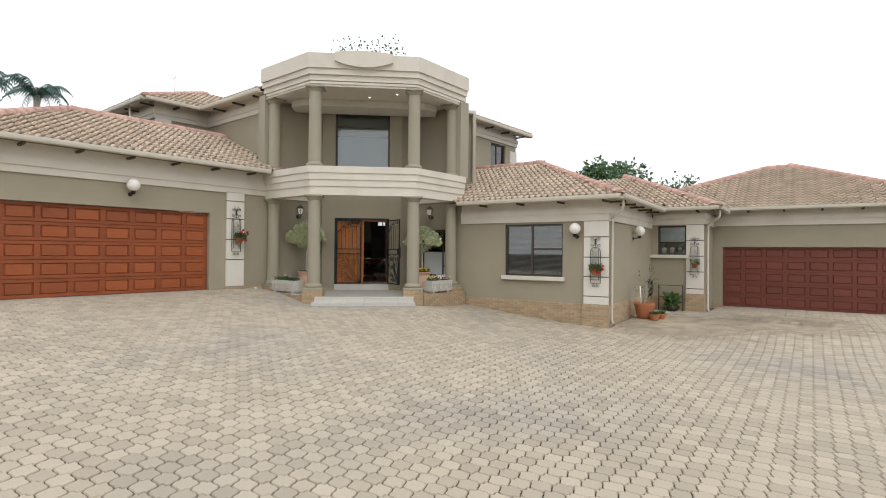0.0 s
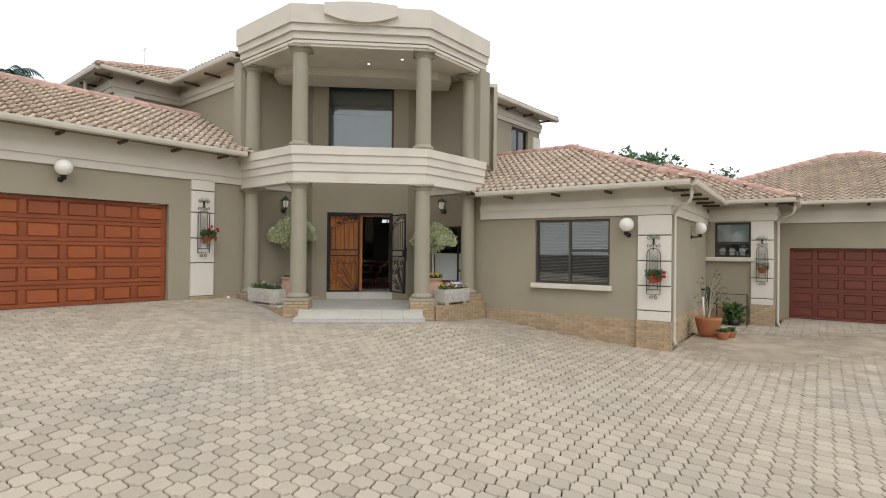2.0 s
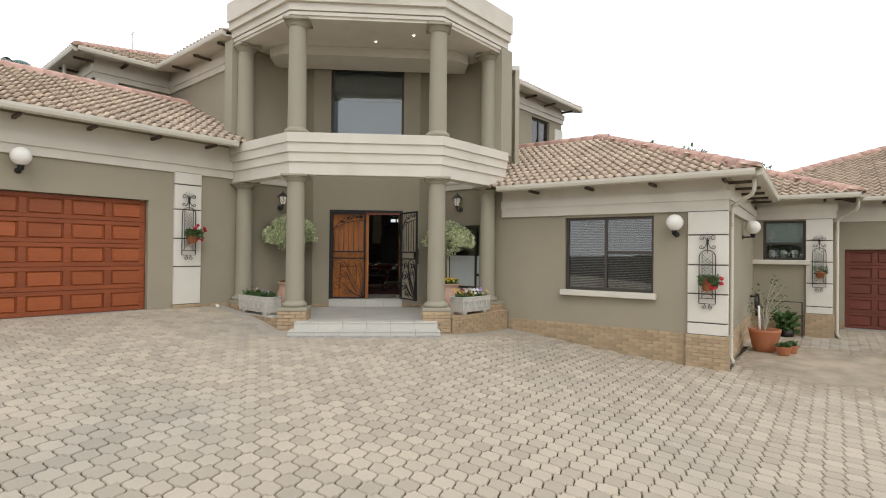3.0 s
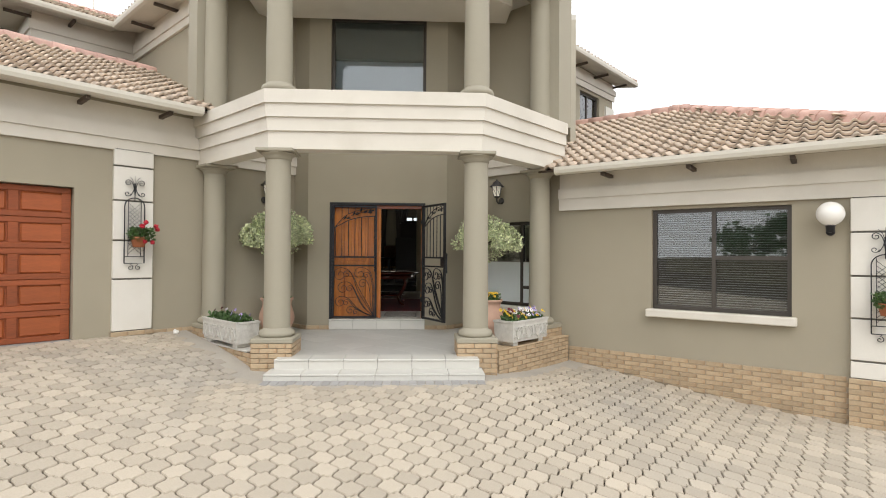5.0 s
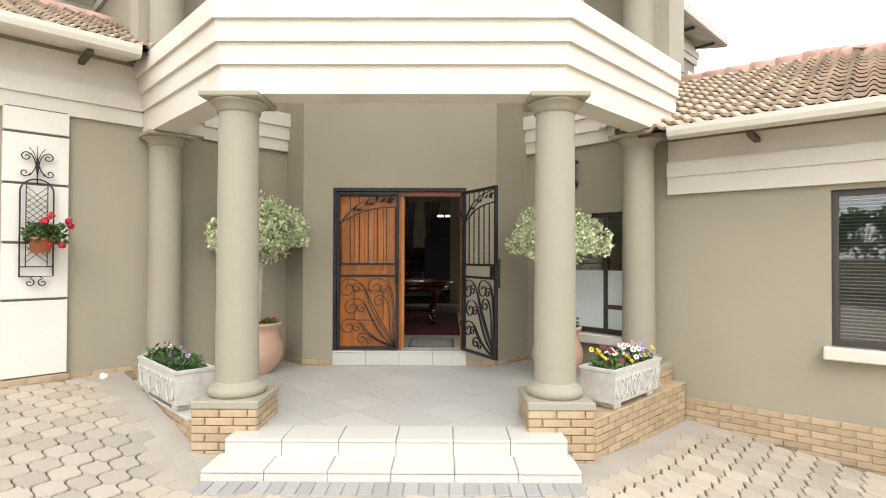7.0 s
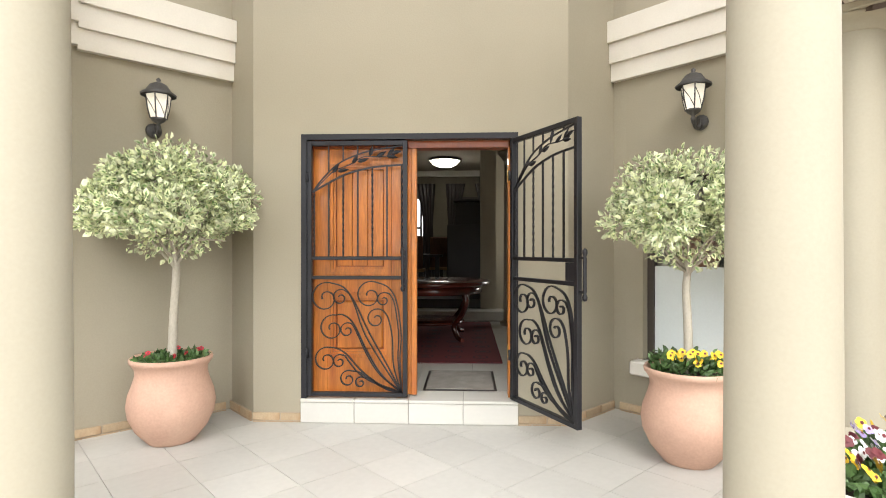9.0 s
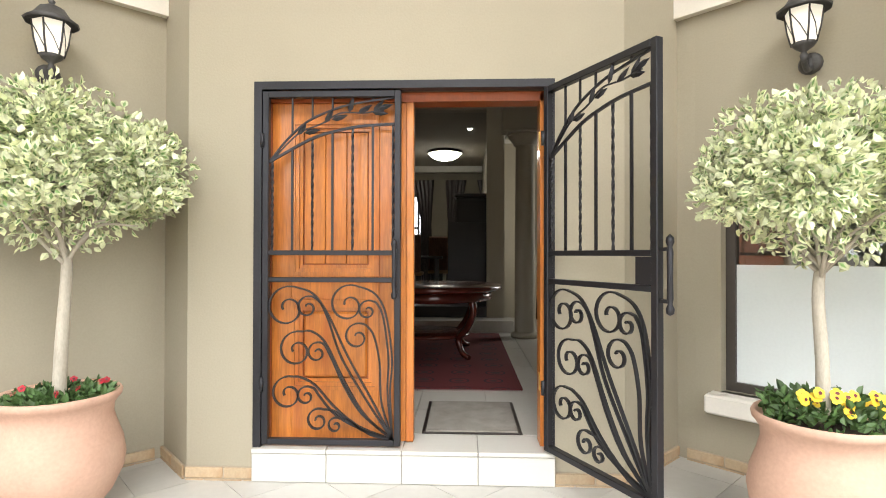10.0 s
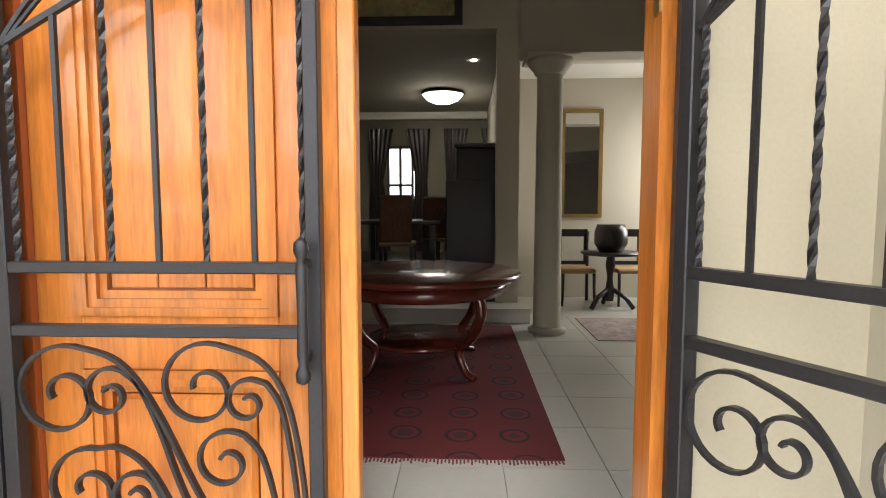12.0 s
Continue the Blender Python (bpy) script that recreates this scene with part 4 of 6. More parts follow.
g2.matrix_basis = P @ pose(0.812, -0.012, 0.46, 0, 0, -62.0)

# ---- timber doors behind the gates ----
jamb = thing("door_2", P, "varnished orange-brown timber door frame", "door frame", kind="structure")
part("jamb", B(-0.86, -0.79, 0.075, 0.2, 0.4, 2.44), DOOR_DARK, jamb)
part("jamb", B(0.79, 0.86, 0.075, 0.2, 0.4, 2.44), DOOR_WOOD, jamb)
part("head", B(-0.86, 0.86, 0.075, 0.2, 2.40, 2.455), DOOR_DARK, jamb)
BRASS = mat("brass_hinge", (0.75, 0.52, 0.18), 0.3, 0.9, vary=0.1, bump=0.02)


def timber_door(m, w, label):
    """Panelled leaf: hinge side x = 0; a tall boarded panel above and a square one below."""
    h = 1.99
    d = thing("entrance_door", m, label, "door", "entrance door leaves")
    part("slab", B(0, w, 0.03, 0.05, 0, h), DOOR_DARK, d)
    a, b = 0.118, w - 0.16
    for x0, x1 in ((0, a), (b, w)):
        part("stile", B(x0, x1, -0.004, 0.03, 0, h, bev=0.003), DOOR_WOOD, d)
    for z0, z1 in ((0, 0.297), (0.825, 0.968), (1.888, h)):
        part("rail", B(a, b, -0.004, 0.03, z0, z1, bev=0.003), DOOR_WOOD, d)
    for z0, z1 in ((0.297, 0.825), (0.968, 1.888)):
        for o, wd, y in ((0.0, 0.022, -0.014), (0.022, 0.022, -0.006), (0.044, 0.02, 0.008)):
            part("moulding", wall_bm(a + o, b - o, z0 + o, z1 - o, y, 0.03, [(a + o + wd, b - o - wd, z0 + o + wd, z1 - o - wd)]), DOOR_WOOD, d)
        n = 3 if z0 > 0.5 else 1
        wi = (b - a - 0.14) / n
        for i in range(n):
            part("board", B(a + 0.07 + i * wi + 0.002, a + 0.07 + (i + 1) * wi - 0.002, 0.012 if n > 1 else 0.0, 0.032, z0 + 0.07, z1 - 0.07, bev=0.003 if n > 1 else 0.012), DOOR_WOOD, d)
    hp = part("handle_plate", B(w - 0.075, w - 0.04, -0.012, -0.003, 0.98, 1.30, bev=0.003), IRON, d, "dark metal handle plate")
    part("pull", lathe(bmesh.new(), [(0, 0), (0.012, 0.01), (0.009, 0.05), (0.012, 0.12), (0.009, 0.2), (0.012, 0.25), (0, 0.26)], 10, at=(w - 0.058, -0.035, 1.03)), IRON, hp)
    return d


timber_door(P @ pose(-0.79, 0.10, 0.41), 0.80, "varnished orange timber door leaf, closed, with raised panels")
timber_door(P @ pose(0.90, 0.34, 0.41, 0, 0, 30), 0.78, "varnished orange timber door leaf standing open into the hall")
part("edge_strip", B(0.01, 0.055, 0.085, 0.145, 0.41, 2.40, bev=0.004), DOOR_WOOD, jamb)
for z in (0.72, 2.12):
    part("brass_hinge", B(0.783, 0.792, 0.08, 0.115, z, z + 0.10), BRASS, jamb)

# ---- hall and rooms behind the doors ----
HALL = mat("hall_cream_paint", (0.47, 0.435, 0.35), 0.85, vary=0.05, scale=0.6, fine=60, bump=0.05)
# dining walls: the dim room's shade is put into this dark olive
DINING = mat("dining_shaded_olive", (0.15, 0.135, 0.10), 0.9, vary=0.08)
CEIL = mat("ceiling_white", (0.62, 0.60, 0.54), 0.9, vary=0.03)
DARKWOOD = mat("dark_polished_mahogany", (0.105, 0.02, 0.012), 0.25, vary=0.3, scale=2, fine=16, bump=0.04, stretch=(1, 6, 6), coat=0.4)
BLACKWOOD = mat("black_stained_wood", (0.018, 0.012, 0.010), 0.35, vary=0.3, bump=0.03)
HALL_TILE = mat("hall_floor_tile", (0.50, 0.485, 0.44), 0.3, vary=0.05, scale=1.5, fine=25, bump=0.02, per_piece=0.04)
bm = box(box(bmesh.new(), -3.0, 3.6, 0.60, 5.0, 0.2, 0.385), -1.42, 1.42, 0.26, 0.60, 0.2, 0.385)
fl = struct("floor_hall", bm, GROUT, P)
for i in range(-6, 8):
    for j in range(0, 10):
        a, b, e = max(-3.0, 0.02 + i * 0.5), min(3.6, 0.515 + i * 0.5), 0.27 + j * 0.5
        if j == 0:
            a, b = max(a, -1.42), min(b, 1.42)
        if b - a > 0.05:
            part("tile", B(a, b, e, min(e + 0.495, 5.0), 0.386, 0.4), HALL_TILE, fl)
struct("wall_hall_left", B(-3.1, -3.0, 0.26, 10.5, 0.2, 6.05), HALL, P)
struct("wall_hall_right", wall_bm(-10.5, -0.26, 0.2, 6.05, 0, 0.1, [(-6.2, -5.2, 1.3, 2.9)]), HALL, P @ pose(3.6, 0, 0, 0, 0, -90))
day = new("window_daylight", bpy.data.lights.new("window_daylight", "AREA"))
day.data.shape, day.data.size, day.data.size_y, day.data.energy, day.data.color = "RECTANGLE", 1.0, 1.6, 13, (1.0, 0.97, 0.92)
day.matrix_world = P @ look((3.66, 5.7, 2.1), (2.0, 5.2, 1.6))
struct("wall_hall_front", wall_bm(-1.42, 1.42, 0.2, 6.05, 0.262, 0.30, [(-0.86, 0.86, 0.2, 2.5), (-0.86, 0.86, 3.85, 5.87)]), HALL, P)
for a0, a1 in ((-3.0, -1.42), (1.42, 3.6)):
    struct("wall_hall_front_side", B(a0, a1, 0.60, 0.66, 0.2, 6.05), HALL, P)
for a in (-1.46, 1.42):
    struct("wall_hall_front_return", B(a, a + 0.04, 0.30, 0.60, 0.2, 6.05), HALL, P)
struct("wall_hall_back", wall_bm(-3.0, 0.95, 0.4, 6.05, 4.95, 5.15, [(-1.6, 0.69, 0.4, 3.68)]), HALL, P)
struct("wall_hall_side_room", wall_bm(0.95, 3.6, 0.4, 6.05, 4.95, 5.1, [(0.95, 3.6, 0.4, 3.32)]), HALL, P)
struct("wall_side_room_back", B(0.95, 3.6, 6.35, 6.45, 0.2, 3.6), HALL, P)
struct("wall_side_room_pier", B(0.85, 0.95, 5.15, 6.45, 0.2, 3.68), HALL, P)
struct("floor_side_room", B(0.95, 3.6, 5.0, 6.4, 0.2, 0.398), HALL_TILE, P)
struct("ceiling_side_room", B(0.95, 3.6, 5.1, 6.45, 3.45, 3.55), CEIL, P)
struct("ceiling_hall", B(-3.1, 3.7, 0.26, 5.2, 6.05, 6.15), CEIL, P)
# black floor and duller ceiling carry the room's shade in their colours too
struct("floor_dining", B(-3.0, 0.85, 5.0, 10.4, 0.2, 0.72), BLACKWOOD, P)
struct("step_dining", B(-1.6, 1.05, 4.55, 5.0, 0.2, 0.56), HALL_TILE, P)
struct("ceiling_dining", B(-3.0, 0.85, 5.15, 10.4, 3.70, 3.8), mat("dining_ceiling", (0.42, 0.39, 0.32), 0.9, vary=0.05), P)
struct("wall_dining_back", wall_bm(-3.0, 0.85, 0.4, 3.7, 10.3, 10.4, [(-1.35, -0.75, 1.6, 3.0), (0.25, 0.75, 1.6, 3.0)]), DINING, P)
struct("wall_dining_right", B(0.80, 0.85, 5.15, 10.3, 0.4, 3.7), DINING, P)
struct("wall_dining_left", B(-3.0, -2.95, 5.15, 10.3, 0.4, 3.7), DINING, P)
struct("trim_cornice", B(-2.95, 0.80, 10.2, 10.3, 3.55, 3.70), CEIL, P)
for u in (-1.35, 0.25):
    window(P @ pose(u, 10.32, 1.6), 0.58, 1.4, [0.5], [(0, 1, 0.4)], "dining room window onto the garden", name="window_6")
    for s in (-1, 1):
        c = thing("curtain", P @ pose(u + 0.29 + s * 0.42, 10.22, 0.75), "dark draped curtain beside the dining window", "curtain", "dining room curtains")
        bm = bmesh.new()
        prof = [(-0.22 + 0.44 * i / 16, 0.03 * math.sin(i * 1.9)) for i in range(17)]
        rows = []
        for z, k in ((0, 1.0), (1.0, 0.75), (1.5, 0.55), (2.6, 1.2)):
            rows.append([bm.verts.new((x * k - s * (1 - k) * -0.12, y, z)) for x, y in prof])
        for p, q in zip(rows, rows[1:]):
            for i in range(16):
                bm.faces.new((p[i], p[i + 1], q[i + 1], q[i])).smooth = True
        part("drape", bm, BLACKWOOD, c)
lamp = thing("ceiling_lamp", P @ pose(-0.06, 8.3, 3.70), "lit white glass bowl lamp on the dining ceiling", "ceiling lamp")
part("bowl", lathe(bmesh.new(), [(0, -0.2), (0.16, -0.185), (0.28, -0.13), (0.35, -0.05), (0.35, -0.03), (0, -0.03)], 24), glow("lamp_bowl", (1.0, 0.93, 0.80), 6.0), lamp)
part("rim", lathe(bmesh.new(), [(0.36, -0.06), (0.38, -0.03), (0.36, 0.0), (0, 0.0), (0, -0.02), (0.34, -0.02)], 24), BLACKWOOD, lamp)
for a, e in ((0.45, 6.3), (-0.3, 8.6)):
    dl = thing("downlight", P @ pose(a, e, 3.70), "small lit downlight in the dining ceiling", "downlight", "dining downlights")
    part("lens", lathe(bmesh.new(), [(0, -0.012), (0.035, -0.01), (0.04, 0.0), (0, 0.0)], 12), glow("downlight_lens", (1, 0.95, 0.85), 12.0), dl)
for a, e in ((0.25, -1.35), (1.05, -1.75)):
    dl = thing("downlight", P @ pose(a, e, 5.985), "small lit downlight in the loggia ceiling", "downlight", "loggia downlights")
    part("lens", lathe(bmesh.new(), [(0, -0.012), (0.022, -0.01), (0.03, 0.0), (0, 0.0)], 12), glow("loggia_downlight_lens", (1, 0.97, 0.9), 3.0), dl)
# round hall table on its rug
tb = thing("hall_table", P @ pose(-0.02, 2.95, 0.408), "round dark red mahogany hall table with curved legs", "table")
part("tabletop", lathe(bmesh.new(), [(0, 0.70), (0.74, 0.70), (0.79, 0.72), (0.79, 0.75), (0.77, 0.765), (0, 0.765)], 40), DARKWOOD, tb)
part("apron", lathe(bmesh.new(), [(0.66, 0.60), (0.68, 0.61), (0.68, 0.70), (0, 0.70)], 40), DARKWOOD, tb)
part("shelf", lathe(bmesh.new(), [(0, 0.2), (0.42, 0.2), (0.45, 0.22), (0.42, 0.24), (0, 0.24)], 32), DARKWOOD, tb)
for k in range(4):
    a = radians(45 + 90 * k)
    line = [(math.cos(a) * r, math.sin(a) * r, z) for r, z in smooth([(0.62, 0.64), (0.66, 0.5), (0.56, 0.32), (0.44, 0.2), (0.5, 0.06), (0.6, 0.02)], 5)]
    part("leg", tube(bmesh.new(), line, 0.045, 8, taper=0.6), DARKWOOD, tb)
RUG = bpy.data.materials.new("red_woven_rug")
RUG.use_nodes = True
rt = RUG.node_tree
rp = rt.nodes["Principled BSDF"]
rp.inputs["Roughness"].default_value = 0.95
tc = rt.nodes.new("ShaderNodeTexCoord")
chk = rt.nodes.new("ShaderNodeTexVoronoi")
chk.inputs["Scale"].default_value, chk.inputs["Randomness"].default_value = 3.2, 0.15
rt.links.new(tc.outputs["Object"], chk.inputs["Vector"])
rr = rt.nodes.new("ShaderNodeValToRGB")
rr.color_ramp.interpolation = "CONSTANT"
rr.color_ramp.elements[0].color, rr.color_ramp.elements[1].color = (0.05, 0.016, 0.018, 1), (0.125, 0.011, 0.012, 1)
rr.color_ramp.elements[1].position = 0.16
e2 = rr.color_ramp.elements.new(0.24)
e2.color = (0.03, 0.006, 0.012, 1)
e3 = rr.color_ramp.elements.new(0.30)
e3.color = (0.11, 0.010, 0.011, 1)
rt.links.new(chk.outputs["Distance"], rr.inputs["Fac"])
rt.links.new(rr.outputs["Color"], rp.inputs["Base Color"])
rug = thing("rug", P @ pose(-0.02, 2.85, 0.4), "worn dark red patterned rug with fringed ends", "rug")
part("weave", B(-0.85, 0.85, -1.5, 1.55, 0.0, 0.009), RUG, rug)
for s in (-1, 1):
    bm = bmesh.new()
    for i in range(90):
        x = -0.84 + i * 0.0188
        y = -1.5 if s < 0 else 1.55
        box(bm, x, x + 0.009, min(y, y + s * rng.uniform(0.03, 0.06)), max(y, y + s * 0.045), 0.001, 0.005)
    tagged(part("fringe", bm, mat("rug_fringe", (0.20, 0.05, 0.05), 0.95), rug), kind="stuff")
matt = thing("door_mat", P @ pose(0.40, 0.72, 0.4), "grey ribbed door mat with a black edge", "door mat")
part("edge", B(-0.31, 0.31, -0.46, 0.24, 0, 0.008, bev=0.002), BLACKWOOD, matt)
part("mat_top", B(-0.285, 0.285, -0.44, 0.22, 0.008, 0.016), mat("grey_mat_pile", (0.27, 0.25, 0.22), 0.95, vary=0.3, scale=8, fine=160, bump=0.8), matt)
# painting over the opening
pt = thing("painting", P @ pose(-0.55, 4.95, 4.0), "framed landscape painting in a dark frame", "painting")
part("frame", wall_bm(-0.75, 0.85, -0.28, 0.75, -0.05, -0.002, [(-0.66, 0.76, -0.19, 0.66)]), BLACKWOOD, pt)
part("canvas", B(-0.66, 0.76, -0.02, -0.004, -0.19, 0.66), mat("painted_canvas", (0.42, 0.32, 0.15), 0.7, vary=0.7, scale=3, fine=12, bump=0.1, spots=((0.10, 0.16, 0.09), 0.9, 3)), pt)
# inner column and side room furniture
ic = thing("column", P @ pose(1.165, 4.15, 0.40) @ Matrix.Diagonal((0.92, 0.92, 0.925, 1)), "smooth cream indoor column with a moulded capital", "column", kind="structure")
part("shaft", lathe(bmesh.new(), [(0.15, 0.06), (0.15, 0.3), (0.135, 2.8)], 24), HALL, ic)
part("base", lathe(bmesh.new(), [(0, 0), (0.2, 0), (0.21, 0.04), (0.16, 0.08), (0, 0.08)], 24), HALL, ic)
part("capital", lathe(bmesh.new(), [(0.14, 2.76), (0.17, 2.78), (0.17, 2.80), (0.24, 2.88), (0.25, 2.92), (0, 2.92)], 24), HALL, ic)
part("abacus", B(-0.27, 0.27, -0.27, 0.27, 2.92, 2.96, bev=0.008), HALL, ic)
struct("wall_hall_beam", B(0.86, 3.6, 4.0, 4.30, 3.14, 3.75), HALL, P)
MIRROR = mat("mirror_glass", (0.85, 0.85, 0.85), 0.02, 1.0, vary=0.0, bump=0)
mr = thing("wall_mirror", P @ pose(1.96, 6.35, 1.53), "tall wall mirror in a gilded frame", "mirror")
part("frame", wall_bm(-0.285, 0.285, 0, 1.5, -0.04, -0.002, [(-0.235, 0.235, 0.05, 1.45)]), mat("gilded_frame", (0.30, 0.20, 0.07), 0.4, 0.6, vary=0.3), mr)
part("glass", B(-0.235, 0.235, -0.02, -0.01, 0.05, 1.45), MIRROR, mr)
SEAT = mat("tan_upholstery", (0.33, 0.20, 0.09), 0.8, vary=0.1)
for a in (1.80, 2.52):
    ch = thing("side_chair", P @ pose(a, 5.85, 0.398), "dark wooden chair with a tan upholstered seat", "chair", "hall chairs")
    part("seat", B(-0.23, 0.23, -0.22, 0.22, 0.42, 0.48, bev=0.02), SEAT, ch)
    for x in (-0.2, 0.2):
        part("leg", tube(bmesh.new(), [(x, -0.2, 0.42), (x, -0.21, 0.2), (x * 1.05, -0.23, 0)], 0.022, 6, taper=0.7), BLACKWOOD, ch)
        part("leg", tube(bmesh.new(), [(x, 0.2, 0.95), (x, 0.21, 0.45), (x * 1.05, 0.25, 0)], 0.022, 6), BLACKWOOD, ch)
    part("backrest", wall_bm(-0.2, 0.2, 0.5, 0.98, 0.2, 0.23, [(-0.15, 0.15, 0.55, 0.88)]), BLACKWOOD, ch)
ct = thing("pedestal_table", P @ pose(2.16, 5.5, 0.398), "small dark round pedestal table", "table")
part("tabletop", lathe(bmesh.new(), [(0, 0.68), (0.34, 0.68), (0.37, 0.7), (0.36, 0.72), (0, 0.72)], 24), BLACKWOOD, ct)
part("pedestal", lathe(bmesh.new(), [(0.05, 0.1), (0.06, 0.2), (0.035, 0.4), (0.06, 0.55), (0.04, 0.68)], 12), BLACKWOOD, ct)
for k in range(3):
    a = radians(90 + 120 * k)
    part("leg", tube(bmesh.new(), [(0.03 * math.cos(a), 0.03 * math.sin(a), 0.25), (0.2 * math.cos(a), 0.2 * math.sin(a), 0.15), (0.3 * math.cos(a), 0.3 * math.sin(a), 0.02)], 0.03, 6), BLACKWOOD, ct)
vs = thing("vase", P @ pose(2.16, 5.5, 1.118), "round black vase on the pedestal table", "vase")
part("body", lathe(bmesh.new(), [(0, 0), (0.14, 0), (0.2, 0.1), (0.2, 0.25), (0.17, 0.34), (0.15, 0.34), (0, 0.3)], 24), BLACKWOOD, vs)
r2 = thing("rug", P @ pose(2.3, 4.3, 0.4), "pale patterned rug beside the column", "rug")
part("weave", B(-0.7, 1.2, -0.5, 0.55, 0, 0.008), mat("patterned_pale_rug", (0.32, 0.26, 0.24), 0.95, vary=0.6, scale=6, fine=25, bump=0.1), r2)
# dark cabinet, chairs and dining table in the room beyond
cb = thing("cabinet", P @ pose(0.42, 6.7, 0.72), "tall black-stained display cabinet", "cabinet")
part("body", B(-0.36, 0.36, -0.25, 0.25, 0, 1.35, bev=0.01), BLACKWOOD, cb)
part("top", B(-0.2, 0.36, -0.2, 0.25, 1.35, 1.8, bev=0.01), BLACKWOOD, cb)
part("cornice", B(-0.24, 0.37, -0.24, 0.25, 1.8, 1.87, bev=0.015), BLACKWOOD, cb)
dt = thing("dining_table", P @ pose(-0.75, 7.6, 0.72), "dark wooden dining table with a flower vase", "table")
part("tabletop", B(-0.7, 0.7, -1.0, 1.0, 0.70, 0.75, bev=0.01), BLACKWOOD, dt)
for x in (-0.6, 0.6):
    for y in (-0.9, 0.9):
        part("leg", B(x - 0.04, x + 0.04, y - 0.04, y + 0.04, 0, 0.70), BLACKWOOD, dt)
for i, (a, e) in enumerate(((-0.6, 6.2), (-0.1, 7.3), (-0.1, 8.2))):
    ch = thing("dining_chair", P @ pose(a, e, 0.72), "dark carved dining chair with a striped high back", "chair", "dining chairs")
    part("seat", B(-0.24, 0.24, -0.24, 0.24, 0.42, 0.48, bev=0.02), SEAT, ch)
    part("backrest", B(-0.22, 0.22, -0.27, -0.22, 0.48, 1.12, bev=0.02), mat("striped_chair_cloth", (0.16, 0.08, 0.05), 0.9, vary=0.5, scale=12, stretch=(6, 6, 1)), ch)
    for x in (-0.21, 0.21):
        for y in (-0.22, 0.21):
            part("leg", B(x - 0.022, x + 0.022, y - 0.022, y + 0.022, 0, 0.42), BLACKWOOD, ch)

# ---- plants ----
def leaves(rng_, n, place, size, mats=1, spread=1.0):
    """Many small folded leaves; place() gives a point and an outward direction. A pale rim and a darker middle where mats is 2."""
    verts, faces, slots = [], [], []
    for _ in range(n):
        p, out = place()
        d = (out + Vector((rng_.gauss(0, 0.7), rng_.gauss(0, 0.7), rng_.gauss(0, 0.7))) * spread).normalized()
        s = d.orthogonal().normalized()
        s = Matrix.Rotation(rng_.uniform(0, 6.28), 3, d) @ s
        up = d.cross(s)
        l = size * rng_.uniform(0.6, 1.15)
        w = l * 0.33
        k = len(verts)
        pts = [(0, 0, 0), (0.35, -1, 0.12), (0.7, -0.75, 0.10), (1, 0, -0.06), (0.7, 0.75, 0.10), (0.35, 1, 0.12), (0.5, 0, 0.0)]
        verts += [tuple(p + d * (a * l) + s * (b * w) + up * (c * l)) for a, b, c in pts]
        faces += [(k, k + 1, k + 2, k + 6), (k + 6, k + 2, k + 3), (k, k + 6, k + 4, k + 5), (k + 6, k + 3, k + 4)]
        slots += [0] * 4
        if mats == 2:
            k = len(verts)
            verts += [tuple(p + d * (a * l) + s * (b * w) + up * (c * l + 0.0025)) for a, b, c in ((0.05, 0, 0), (0.35, -0.42, 0.055), (0.78, 0, 0.0), (0.35, 0.42, 0.055), (0.5, 0, 0.004))]
            faces += [(k, k + 1, k + 4), (k + 1, k + 2, k + 4), (k + 2, k + 3, k + 4), (k + 3, k, k + 4)]
            slots += [1] * 4
    return verts, faces, slots


def leaf_part(name, data, materials, parent, label=""):
    me = bpy.data.meshes.new(name)
    me.from_pydata(data[0], [], data[1])
    for m in materials:
        me.materials.append(m)
    me.polygons.foreach_set("material_index", data[2])
    ob = new(name, me)
    ob.parent = parent
    return tagged(ob, label, kind="stuff")


LEAF_MID = mat("variegated_leaf_middle", (0.20, 0.33, 0.115), 0.5, vary=0.2, scale=30, bump=0, per_piece=0.3)


def flower(parent, p, kind, size, tilt_):
    """A five-petalled pansy facing outwards, one mesh with its dark eye."""
    bm = bmesh.new()
    for k in range(5):
        a = radians(90 + 72 * k)
        c = Vector((math.cos(a) * size * 0.42, 0, math.sin(a) * size * 0.42))
        vs = [bm.verts.new(c + Vector((math.cos(b) * size * 0.42, -0.004 * (k % 2) - 0.003 * math.cos(b), math.sin(b) * size * 0.42))) for b in [i * math.pi / 4 for i in range(8)]]
        bm.faces.new(vs)
    eye = [bm.verts.new((math.cos(b) * size * 0.3, -0.009, math.sin(b) * size * 0.26)) for b in [i * math.pi / 3 for i in range(6)]]
    f = bm.faces.new(eye)
    f.material_index = 1
    ob = part("flower", bm, (PETALS[kind], PETALS["maroon"]), parent)
    ob.matrix_basis = pose(*p, *tilt_)
    return ob


